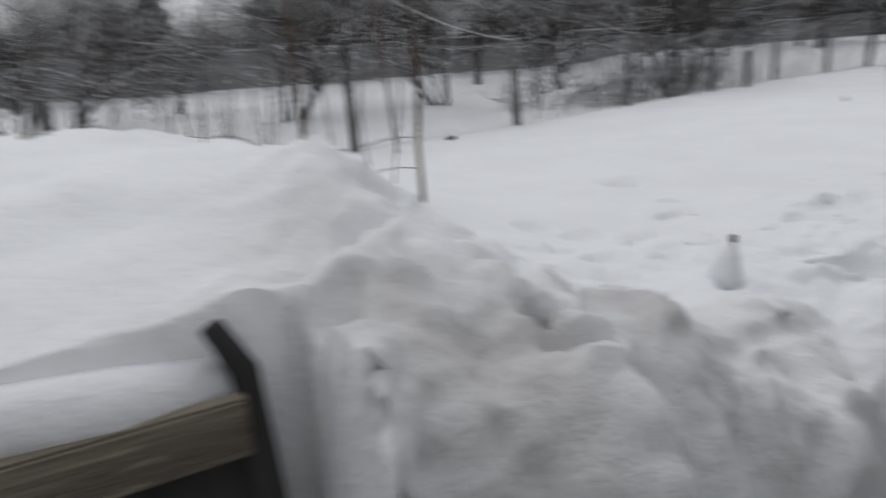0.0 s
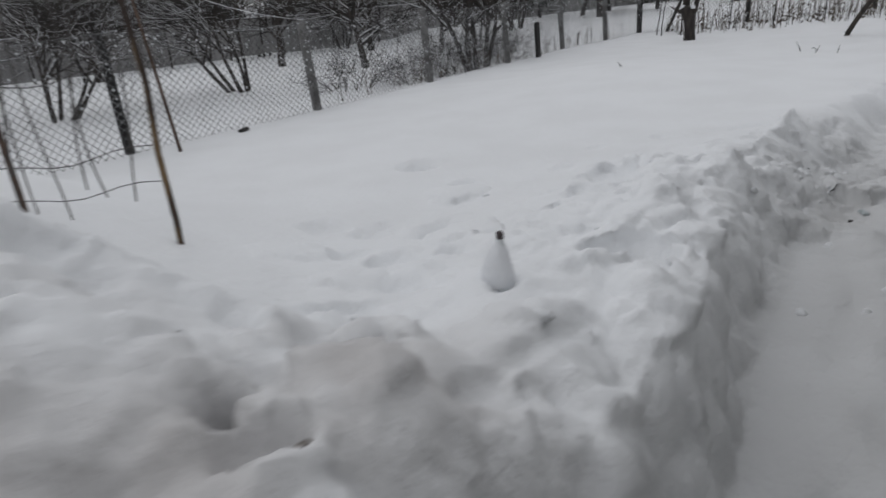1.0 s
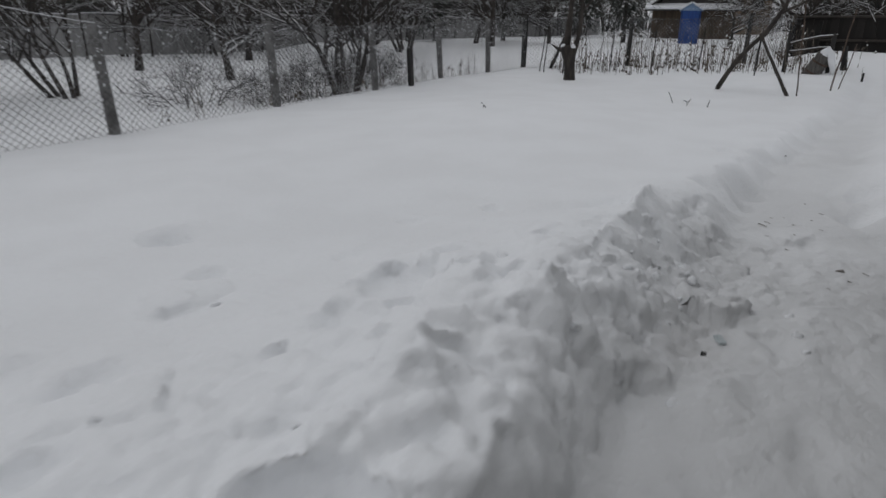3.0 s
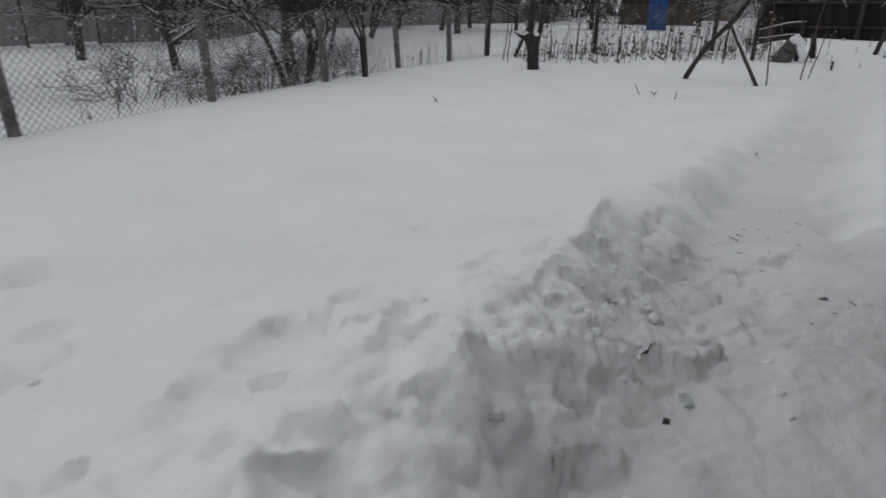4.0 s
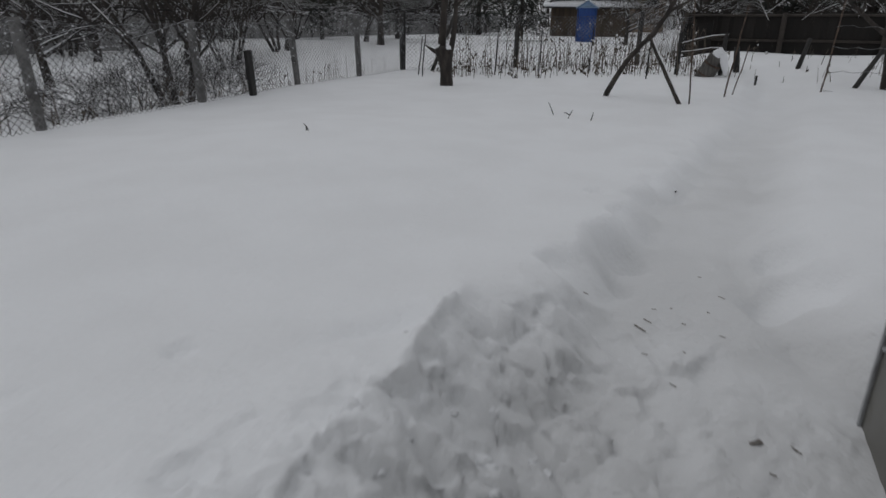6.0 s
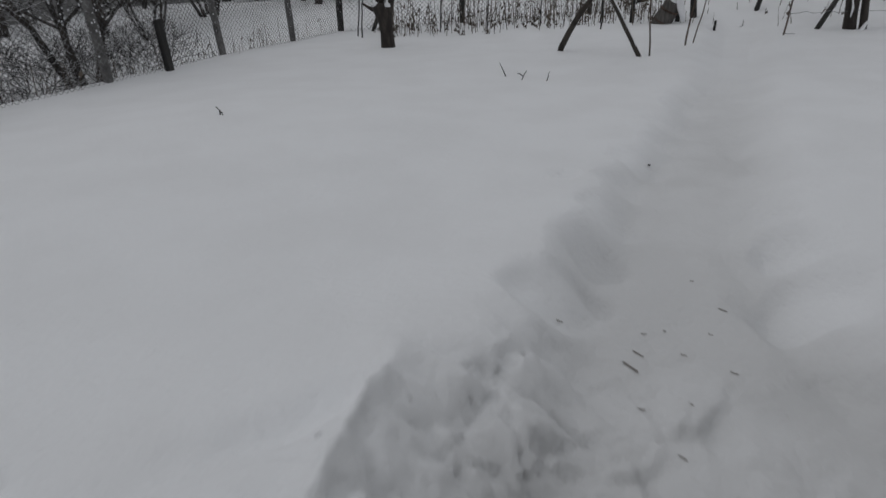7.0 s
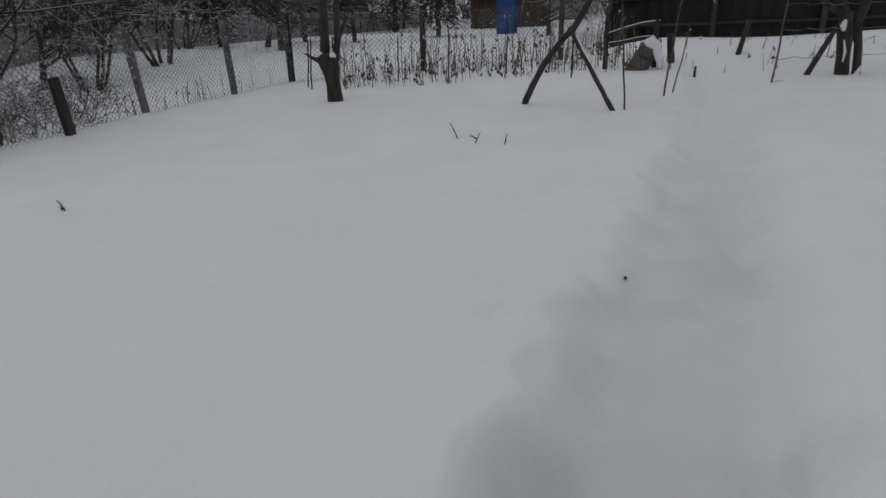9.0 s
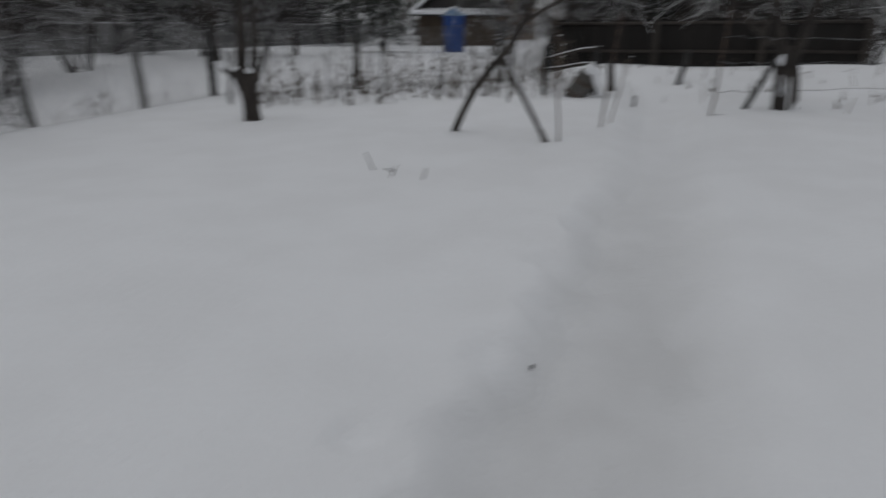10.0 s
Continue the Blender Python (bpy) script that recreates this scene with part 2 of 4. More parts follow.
def snow(x, y, mask=False):
    """Height of the snow at x, y (arrays)."""
    x, y = np.asarray(x, float), np.asarray(y, float)
    dist = np.hypot(x, y)
    z = 0.05 * fbm(x * 0.25, y * 0.25, 3) + 0.012 * fbm(x * 1.4 + 3, y * 1.4, 3)
    # beyond the wire fence the ground lies lower
    over = (y - (FENCE_A + FENCE_B * x)) / 1.068
    z = z - 0.3 * sstep(0.05, 1.6, over) * sstep(19, 15, x)
    z = z - 0.03
    z = z + 0.12 * sstep(15.3, 18, x) + 0.006 * np.clip(dist - 24, 0, 60)
    z = z + 0.3 * sstep(18.6, 21.4, x) * sstep(8.6, 6.6, y) * sstep(30, 24, x)
    z = z + 0.15 * bell(x, y, 8.3, 6.7, 2.1, 1.7) - 0.05 * bell(x, y, 12.3, 5.8, 1.5, 1.5) + 0.07 * bell(x, y, 1.14, 3.02, 0.6, 0.5)
    # snow piled at the path's far end and along the board fence
    z = z + 0.16 * bell(x, y, 20.2, 4.9, 1.3, 1.1) + 0.24 * bell(x, y, 22.6, 1.8, 1.2, 2.6) + 0.12 * bell(x, y, 21.5, 7.5, 2.0, 2.0)
    yl, yr = np.interp(x, LEFT_X, LEFT_Y), np.interp(x, RIGHT_X, RIGHT_Y)
    # thrown snow along the path
    away = y - yl
    away_s = y - np.interp(x, [-8, -0.5, 0.1, 0.5, 0.95, 1.6, 2.3, 3.0, 4.1, 4.8, 7.0, 24], [-0.5, 0.75, 0.75, 0.5, 0.38, 0.68, 1.05, 1.42, 1.95, 2.12, 2.78, 6.3])
    bank = np.interp(x, [-6, -0.6, 0.5, 1, 1.5, 2, 2.5, 3, 4, 5, 5.8, 6.4, 7.2, 9], [0.6, 0.62, 0.76, 0.67, 0.5, 0.4, 0.31, 0.25, 0.2, 0.15, 0.12, 0.1, 0.02, 0])
    # the throw slopes up from the cut edge to a flat crown
    bank = bank * (1 - 0.42 * sstep(0.6, 0.05, away_s) * sstep(0.6, 1.4, x) * sstep(4.6, 3.6, x))
    reach = np.interp(x, [0, 1, 3, 5, 7], [2.6, 2.2, 1.9, 1.5, 0.8])
    z = z + bank * sstep(1.25, 0.0, away_s / reach) * (1 + 0.3 * fbm(x * 1.1 + 9, y * 1.1, 3) * sstep(0.3, 0.5, x))
    pile = ((x + 1.0) / 2.2) ** 2 + ((y - 3.8) / 2.6) ** 2
    z = z + 0.8 * np.exp(-np.minimum(pile, 30) ** 1.6) + 0.27 * bell(x, y, 0.62, 1.85, 0.5, 0.5) + 0.08 * bell(x, y, 1.0, 1.0, 0.35, 0.3)
    rough = sstep(2.6, 0.5, away_s) * sstep(-0.3, 0.2, away_s) * sstep(6.9, 5.5, x) * sstep(0.1, 0.6, x) * np.interp(x, [3.3, 4.6], [1.0, 0.4])
    z = z + rough * (0.055 * fbm(x * 2.2, y * 2.2, 5) + 0.02 * (0.28 - np.abs(fbm(x * 3.7 + 2, y * 3.7 + 8, 4))))
    # cushions of shovelled snow, parted by creases
    clods = rough * (1 - 0.8 * bell(x, y, 1.75, 1.25, 0.4, 0.35)) * np.interp(x, [0.5, 2.0, 4.5], [1.0, 0.7, 0.5])
    px, py = x + 0.06 * fbm(x * 3 + 1, y * 3, 3), y + 0.06 * fbm(x * 3 + 12, y * 3, 3)
    z = z + clods * (0.045 * (blocks(px, py, 0.36, 41, 2.2) - 0.35) + 0.035 * (blocks(px, py, 0.17, 52, 2.5) - 0.35) + 0.018 * (blocks(px, py, 0.08, 63, 3) - 0.35))
    left_pile = bell(x, y, -0.8, 3.0, 1.6, 2.2)
    z = z + left_pile * (0.13 * fbm(x * 1.9 + 30, y * 1.9, 4) + 0.06 * (blocks(px, py, 0.5, 71, 2.2) - 0.35))
    for lx, ly, r, h in LUMPS:
        if math.hypot(lx - 1.94, ly - 1.6) < 0.3:
            continue
        d2 = ((x - lx) ** 2 + (y - ly) ** 2) / (r * r)
        near = d2 < 2.4
        if near.any():
            wob = 1 + 0.9 * vnoise(x[near] * 9 + lx * 7, y[near] * 9 + ly * 5)
            z[near] += h * r * np.sqrt(np.clip(1 - d2[near] * wob, 0, 1))
    for lx, ly, r, h in DENTS:
        u, v = (x - lx) / r, (y - ly) / r
        d2 = u * u + v * v
        near = d2 < 6
        if near.any():
            wob = 1 + 0.8 * vnoise(x[near] * 11 + lx * 3, y[near] * 11 + ly * 9)
            z[near] += -0.95 * h * np.exp(-(d2[near] * wob) ** 2.2) + 0.3 * h * np.exp(-((u[near] - 0.9) ** 2 + (v[near] - 0.9) ** 2))
    z = z - 0.08 * bell((x - 6.0) * 0.95 - (y - 3.08) * 0.3, (y - 3.08) * 0.95 + (x - 6.0) * 0.3, 0, 0, 0.4, 0.1)
    wx, wy = x + 0.03 * fbm(x * 5, y * 5, 2), y + 0.03 * fbm(x * 5 + 9, y * 5, 2)
    z = z + 0.07 * bell((x - 6.15) * 0.8 + (y - 2.93) * 0.6, (y - 2.93) * 0.8 - (x - 6.15) * 0.6, 0, 0, 0.3, 0.08)
    # the throw never heaps above a shovel's reach
    top = np.interp(x, [0.4, 1, 1.6, 2.2, 3, 4, 6, 7.2], [1.2, 0.78, 0.58, 0.46, 0.36, 0.29, 0.25, 0.22])
    held = z - np.log1p(np.exp(np.clip((z - top) * 28, -40, 40))) / 28
    z = np.where((x > 0.7) & (x < 7.2) & (away_s < 3), held, z)
    z = z + 0.1 * bell((x - 5.9) * 0.93 + (y - 2.85) * 0.37, (y - 2.85) * 0.93 - (x - 5.9) * 0.37, 0, 0, 0.32, 0.06)
    # a shovel's cut along the crown, and the hollow round the bottle
    cut = (y - 0.98 - 0.4 * (x - 1.33)) / 1.077 + 0.02 * fbm(x * 4, y * 4, 2)
    z = z - 0.025 * np.exp(-np.minimum((cut / 0.022) ** 2, 30)) * sstep(1.2, 1.4, x) * sstep(2.15, 1.9, x)
    nest = np.minimum(1.0, 1.15 * np.exp(-(((x - 1.94) ** 2 + (y - 1.62) ** 2) / 0.025) ** 2))
    z = z * (1 - nest) + 0.335 * nest
    z = z - 0.05 * bell(x, y, 1.91, 1.555, 0.045, 0.03) + 0.015 * bell(x, y, 1.98, 1.51, 0.06, 0.035)
    # the dug path
    wob = (0.07 + 0.08 * sstep(6.5, 8.0, x)) * fbm(x * 1.7, y * 1.7, 3)
    soft = np.interp(x, [0.4, 0.55, 1.1, 1.6, 2.4, 3.2, 4.1, 4.9, 6.0, 7.2, 9, 16], [0.03, 0.9, 0.7, 0.3, 0.22, 0.25, 0.45, 0.9, 0.95, 0.4, 0.32, 0.5])
    loose = (0.15 + 0.85 * sstep(4.0, 5.0, x)) * sstep(2.0, 2.8, x) * sstep(8.5, 6.5, x)
    # the cut face is rough with clods
    wob = wob + 0.05 * (blocks(x, y, 0.4, 19, 2.5) - 0.4) * sstep(0.8, 1.4, x) * sstep(7.5, 6, x)
    ragged = wob + 0.3 * fbm(x * 1.5 + 3, y * 1.5, 3) * loose
    inl = sstep(soft * 0.6, -soft * 0.4, away + ragged * sstep(0.45, 0.7, x))
    inr = sstep(-0.25, 0.25, y - yr + wob * 0.6)
    floor_z = -0.27 + 0.055 * sstep(7.5, 9.5, x) + 0.06 * sstep(10, 17, x) + 0.022 * fbm(x * 3.1, y * 3.1, 4) + 0.03 * fbm(x * 0.9, y * 0.9, 2)
    # trodden crumbs in the wide part beside the wall
    crumbly = sstep(8.4, 6.8, x) * (0.3 + 0.7 * sstep(3.6, 4.8, x))
    floor_z = floor_z + crumbly * (0.02 * np.abs(fbm(x * 5.5, y * 5.5, 3)) + 0.02 * blocks(x * 0.7 + 0.3 * y, y, 0.17, 5, 9) * np.clip(0.2 + 1.6 * fbm(x * 1.3 + 4, y * 1.3, 3), 0, 1))
    # boot-marks trodden into the floor
    for sx, sy in ((3.3, 1.1), (3.75, 1.25), (4.0, 0.95), (4.5, 1.2), (4.75, 1.5), (5.3, 1.35), (5.7, 1.75), (6.3, 1.95), (6.9, 2.05), (7.41, 1.78), (2.9, 0.75), (2.45, 0.7)):
        floor_z = floor_z - 0.022 * np.exp(-np.minimum((((x - sx) * 0.9 + (y - sy) * 0.4) ** 2 / 0.02 + ((y - sy) * 0.9 - (x - sx) * 0.4) ** 2 / 0.006) * (1 + 0.8 * vnoise(x * 8 + sx, y * 8)), 30) ** 1.4)
    dug = inl * inr * sstep(21, 16, x)
    z = z * (1 - dug) + floor_z * dug
    # broken snow on the slope and at its foot
    chunk = bell(x, y, 5.5, 2.25, 1.15, 0.5) + 0.55 * bell(x, y, 4.5, 1.95, 0.5, 0.3) + 0.4 * bell(x, y, 6.4, 2.7, 0.45, 0.3)
    chunk = np.minimum(chunk, 1.0)
    z = z + chunk * (0.12 * blocks(wx, wy, 0.31, 3, 5) + 0.055 * blocks(wx * 0.8 + 0.4 * wy, wy, 0.15, 8, 5) + 0.022 * blocks(wx, wy, 0.06, 21, 8) - 0.095)
    # crumbly skin of thrown and trodden snow
    crumb = sstep(2.2, 0.3, away_s) * sstep(-0.05, 0.25, away_s) * sstep(6.8, 5.5, x) * sstep(0.3, 0.7, x)
    z = z + crumb * (0.018 * fbm(x * 6.1 + 7, y * 6.1, 4) + 0.028 * (blocks(wx, wy, 0.2, 33) - 0.5) * sstep(0.8, 0.1, away_s) * (0.35 + 0.65 * sstep(4.0, 4.8, x)))
    # step-marks along the path's edge
    for sx, sy, r, h in ((7.22, 2.9, 0.2, 0.12), (7.5, 2.84, 0.13, 0.07), (7.93, 2.98, 0.16, 0.1), (7.94, 1.95, 0.25, 0.17), (8.42, 3.12, 0.17, 0.08), (8.7, 3.58, 0.1, 0.045), (8.95, 3.25, 0.16, 0.07), (9.55, 3.36, 0.2, 0.08), (10.15, 3.42, 0.16, 0.06), (10.78, 3.55, 0.2, 0.07), (11.7, 3.72, 0.2, 0.05), (8.45, 2.1, 0.2, 0.15), (8.85, 2.25, 0.12, 0.05)):
        d2 = ((x - sx) ** 2 + (y - sy) ** 2) / (r * r)
        z = z - h * np.exp(-np.minimum(d2 * (1 + 0.7 * vnoise(x * 7 + sx, y * 7 + sy)), 30) ** 2.2)
    # slipped edge along the path's far side
    z = z - 0.03 * np.exp(-((y - yr - 0.12 - 0.5 * fbm(x * 1.1 + 5, y * 1.1, 3)) / 0.06) ** 2) * sstep(7.8, 8.4, x) * sstep(14, 10, x) * np.clip(fbm(x * 1.5 + 8, y * 0.7, 2) + 0.65, 0, 1)
    if mask:
        soil = (bell(x, y, 0.85, 0.95, 0.6, 0.45) + 0.5 * bell(x, y, 1.3, 1.25, 0.35, 0.3) + 0.35 * bell(x, y, 4.9, 1.95, 0.4, 0.25)) * np.clip(0.55 + 1.1 * fbm(x * 3.5 + 6, y * 3.5, 5), 0, 1)
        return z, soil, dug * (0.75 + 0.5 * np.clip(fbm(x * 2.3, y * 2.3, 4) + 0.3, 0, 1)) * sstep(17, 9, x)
    return z


def snow_at(x, y):
    """Height of the finished sheet at a place."""
    i = min(max(int(np.searchsorted(GX, x)) - 1, 0), nx - 2)
    j = min(max(int(np.searchsorted(GY, y)) - 1, 0), ny - 2)
    fx, fy = (x - GX[i]) / (GX[i + 1] - GX[i]), (y - GY[j]) / (GY[j + 1] - GY[j])
    g = HEIGHT
    return float((g[i, j] * (1 - fx) + g[i + 1, j] * fx) * (1 - fy) + (g[i, j + 1] * (1 - fx) + g[i + 1, j + 1] * fx) * fy)


def lines(*runs):
    out = []
    for a, b, step in runs:
        out += list(np.arange(a, b - step * 0.5, step))
    out.append(runs[-1][1])
    return np.array(out)


far = np.array([1.0, 2.2, 4, 6.5, 10, 15, 22, 32, 48, 75, 120, 200, 350, 650, 1200, 2200])
GX = np.concatenate([-4 - far[::-1] * 0.8, lines((-4, -1.2, 0.09), (-1.2, 0.3, 0.03), (0.3, 7.6, 0.0175), (7.6, 8.2, 0.03), (8.2, 13, 0.05), (13, 24, 0.16), (24, 40, 0.6)), 40 + far])
GY = np.concatenate([-3 - far[::-1] * 0.8, lines((-3, 0.1, 0.1), (0.1, 3.4, 0.0175), (3.4, 4.4, 0.03), (4.4, 8, 0.06), (8, 16, 0.14), (16, 34, 0.6)), 34 + far])
mx, my = np.meshgrid(GX, GY, indexing="ij")
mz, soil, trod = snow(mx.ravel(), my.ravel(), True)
nx, ny = len(GX), len(GY)
HEIGHT = mz.reshape(nx, ny)
# clods stand out sideways from the steep cut faces
slope_x, slope_y = np.gradient(HEIGHT, GX, GY)
steep = np.hypot(slope_x, slope_y)
along, up = 0.93 * mx + 0.36 * my + 0.05 * fbm(mx * 4, my * 4, 3), 1.1 * HEIGHT + 0.35 * my
jut = 0.06 * (blocks(along, up, 0.3, 87, 1.7) - 0.4) + 0.032 * (blocks(along, up, 0.16, 95, 1.7) - 0.4) + 0.01 * (blocks(along, up, 0.08, 13, 2) - 0.4) + 0.025 * fbm(along * 5, up * 5, 3)
jut = jut * sstep(0.5, 1.7, steep) * sstep(0.36, 0.5, mx) * sstep(7.6, 6.8, mx) * sstep(0.25, 0.4, my)
long_n = np.sqrt(1 + steep ** 2)
mx, my, mz = mx - slope_x / long_n * jut, my - slope_y / long_n * jut, (HEIGHT + jut / long_n).ravel()
idx = np.arange(nx * ny).reshape(nx, ny)
quads = np.stack([idx[:-1, :-1], idx[1:, :-1], idx[1:, 1:], idx[:-1, 1:]], -1).reshape(-1, 4)
gme = bpy.data.meshes.new("ground")
gme.vertices.add(nx * ny)
gme.vertices.foreach_set("co", np.stack([mx.ravel(), my.ravel(), mz], -1).ravel())
gme.loops.add(quads.size)
gme.loops.foreach_set("vertex_index", quads.ravel())
gme.polygons.add(len(quads))
gme.polygons.foreach_set("loop_start", np.arange(len(quads)) * 4)
gme.polygons.foreach_set("use_smooth", np.ones(len(quads), bool))
gme.update(calc_edges=True)
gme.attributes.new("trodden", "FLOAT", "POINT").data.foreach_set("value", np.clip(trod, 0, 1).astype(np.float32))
gme.attributes.new("soiled", "FLOAT", "POINT").data.foreach_set("value", np.clip(soil, 0, 1).astype(np.float32))
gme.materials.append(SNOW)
ground = tagged(new("ground", gme), "deep grey-white snow with a dug path and thrown lumps", "snow", kind="structure")

# ---- wire fence ----
RNG = random.Random(5)
POSTS = [(-7.2, 4.3, 1.2), (-4.3, 5.3, 1.2), (-1.4, 6.4, 1.2), (1.55, 7.6, 1.24), (4.12, 8.46, 1.17), (6.68, 9.51, 1.18), (9.21, 10.49, 1.15), (11.82, 11.6, 1.22), (13.98, 12.25, 1.26), (15.77, 12.65, 1.36)]
wire_fence = empty("wire_fence", (4.12, 8.46, 0), "sagging chain-link fence on grey posts, dusted with snow", "fence")


def rel(parent, p):
    return Vector(p) - parent.matrix_world.translation


for i, (px, py, ph) in enumerate(POSTS):
    t = Tubes()
    r = 0.05 if i == 3 else 0.075 if i == 9 else 0.062
    tip = (0, 0, 0, 0.02, 0.05, 0.05, 0.06, 0.11, 0.05, 0.0)[i]
    lean = Vector((-0.85 * tip + RNG.uniform(-0.01, 0.01), 0.4 * tip + RNG.uniform(-0.01, 0.01), 0))
    zb = snow_at(px, py) - 0.25
    n = 6
    t.add([rel(wire_fence, Vector((px, py, zb)) + (lean + Vector((0, 0, ph - zb))) * (k / n)) for k in range(n + 1)], [r * (1 + 0.04 * RNG.uniform(-1, 1)) for k in range(n + 1)], 12)
    ob = t.put("post", BLACK_WOOD if i in (3, 9) else CONCRETE, wire_fence, "dark wooden post" if i in (3, 9) else "")


def mesh_panel(a, b, parent, cell=0.088, wire=0.0034, flecks=60):
    """Diamond wire between two posts."""
    ax, ay, ah = a
    bx, by, bh = b
    span = math.hypot(bx - ax, by - ay)
    low = -0.12
    t = Tubes()

    def at(u, h):
        """u metres along, h from 0 (bottom) to 1 (top)"""
        f = min(max(u / span, 0), 1)
        gx, gy = ax + (bx - ax) * f, ay + (by - ay) * f
        topz = ah + (bh - ah) * f - 0.03 - 0.05 * math.sin(math.pi * f) * (1 + 0.3 * math.sin(7 * f + ax))
        z = low + (topz - low) * h
        off = 0.018 * math.sin(5.3 * u + 3 * h + ax) * math.sin(math.pi * h)
        return rel(parent, (gx - (by - ay) / span * off, gy + (bx - ax) / span * off - 0.07, z))

    height = ah - low
    n = int(span / cell)
    run = height
    for k in range(-int(run / cell) - 1, n + int(run / cell) + 2):
        for sgn in (1, -1):
            u0 = k * cell
            u1 = u0 + sgn * run
            h0, h1 = 0.0, 1.0
            if u0 < 0 or u0 > span:
                edge = 0 if u0 < 0 else span
                if (u1 - edge) * sgn <= 0:
                    continue
                h0 = (edge - u0) / (u1 - u0)
                if not 0 <= h0 < 1:
                    continue
            if u1 < 0 or u1 > span:
                edge = 0 if u1 < 0 else span
                h1 = (edge - u0) / (u1 - u0)
                if h1 <= h0:
                    continue
            pts = [at(u0 + (u1 - u0) * (h0 + (h1 - h0) * q / 4), h0 + (h1 - h0) * q / 4) for q in range(5)]
            t.add(pts, [wire] * 5, 3, cap=False)
    for h in (1.0,):
        t.add([at(span * q / 12, h) for q in range(13)], [0.004] * 13, 4)
    fl = Tubes()
    frand = random.Random(int(ax * 100) + 7)
    for _ in range(int(span * flecks)):
        u = round(frand.uniform(0, span) / cell * 2) * cell / 2
        p = at(u, 0.25 + 0.75 * frand.random() ** 0.6)
        r = frand.uniform(0.004, 0.011)
        fl.add([p - Vector((0, 0, r)), p + Vector((0, 0, r * 0.6)), p + Vector((0, 0, r * 1.6))], [r * 0.8, r, r * 0.4], 4)
    net = t.put("wire_mesh", WIRE, parent)
    tagged(fl.put("snow_fleck", SNOW_CAP, net), kind="stuff")
    return net


for i in range(len(POSTS) - 1):
    mesh_panel(POSTS[i], POSTS[i + 1], wire_fence)

# ---- trees ----


def grow(rng, wood, twigs, caps, p, d, length, radius, level, top, bend=0.25, up=0.12, kids=(6, 5, 4), snowy=0.3):
    """One limb and, from it, its branches."""
    n = (6, 5, 4, 3)[min(level, 3)]
    pts, rad = [Vector(p)], [radius]
    d = Vector(d).normalized()
    for k in range(n):
        d = (d + Vector((rng.gauss(0, bend), rng.gauss(0, bend), rng.gauss(0, bend * 0.7) + up)) * 0.5).normalized()
        pts.append(pts[-1] + d * (length / n))
        rad.append(max(radius * (1 - 0.75 * (k + 1) / n), 0.0028))
    sink = wood if level < 2 else twigs
    sink.add(pts, rad, (8, 6, 4, 3)[min(level, 3)], cap=level < 1)
    if caps is not None and rng.random() < snowy and level > 0:
        lift = [q + Vector((0, 0, r * 0.75 + 0.003)) for q, r in zip(pts, rad)]
        if abs((pts[-1] - pts[0]).normalized().z) < 0.8:
            caps.add(lift, [max(r * 0.62, 0.003) for r in rad], 4 if level < 2 else 3, cap=False)
    if level >= top:
        return
    m = kids[min(level, len(kids) - 1)]
    for k in range(m):
        f = 0.3 + 0.7 * (k + rng.random()) / m if level else 0.45 + 0.55 * (k + rng.random()) / m
        i = min(int(f * n), n - 1)
        q = pts[i].lerp(pts[i + 1], f * n - i) if f < 1 else pts[-1]
        dd = (pts[i + 1] - pts[i]).normalized()
        side = dd.cross(Vector((rng.gauss(0, 1), rng.gauss(0, 1), rng.gauss(0, 1)))).normalized()
        w = rng.uniform(0.55, 1.15)
        grow(rng, wood, twigs, caps, q, dd * math.cos(w) + side * math.sin(w), length * rng.uniform(0.55, 0.85), max(rad[i] * rng.uniform(0.5, 0.75), 0.004), level + 1, top, bend * 1.1, up * 0.8, kids, snowy)


def tree(at, label, seed, stems=1, height=1.3, radius=0.1, top=4, lean=(0, 0), spread=0.5, kids=(6, 5, 4, 4), up=0.15, category="tree", name="tree", group="", snowy=0.32):
    rng = random.Random(seed)
    root = empty(name, (at[0], at[1], snow_at(at[0], at[1]) - 0.02 if len(at) < 3 else at[2]), label, category, group)
    wood, twigs, caps = Tubes(), Tubes(), Tubes()
    for s in range(stems):
        a = 2 * math.pi * (s + rng.random() * 0.6) / stems
        o = 0.0 if stems == 1 else 0.14
        d = Vector((lean[0] + (spread * math.cos(a) if stems > 1 else 0), lean[1] + (spread * math.sin(a) if stems > 1 else 0), 1))
        base = Vector((o * math.cos(a), o * math.sin(a), -0.25))
        grow(rng, wood, twigs, caps, base, d, height * rng.uniform(0.9, 1.1) + 0.25, radius, 0, top, 0.16, up, kids, snowy)
    wood.put("trunk", BARK, root)
    if twigs.v:
        tagged(twigs.put("twig_crown", TWIG, root), kind="stuff")
    if caps.v:
        tagged(caps.put("snow_layer", SNOW_CAP, root), kind="stuff")
    return root


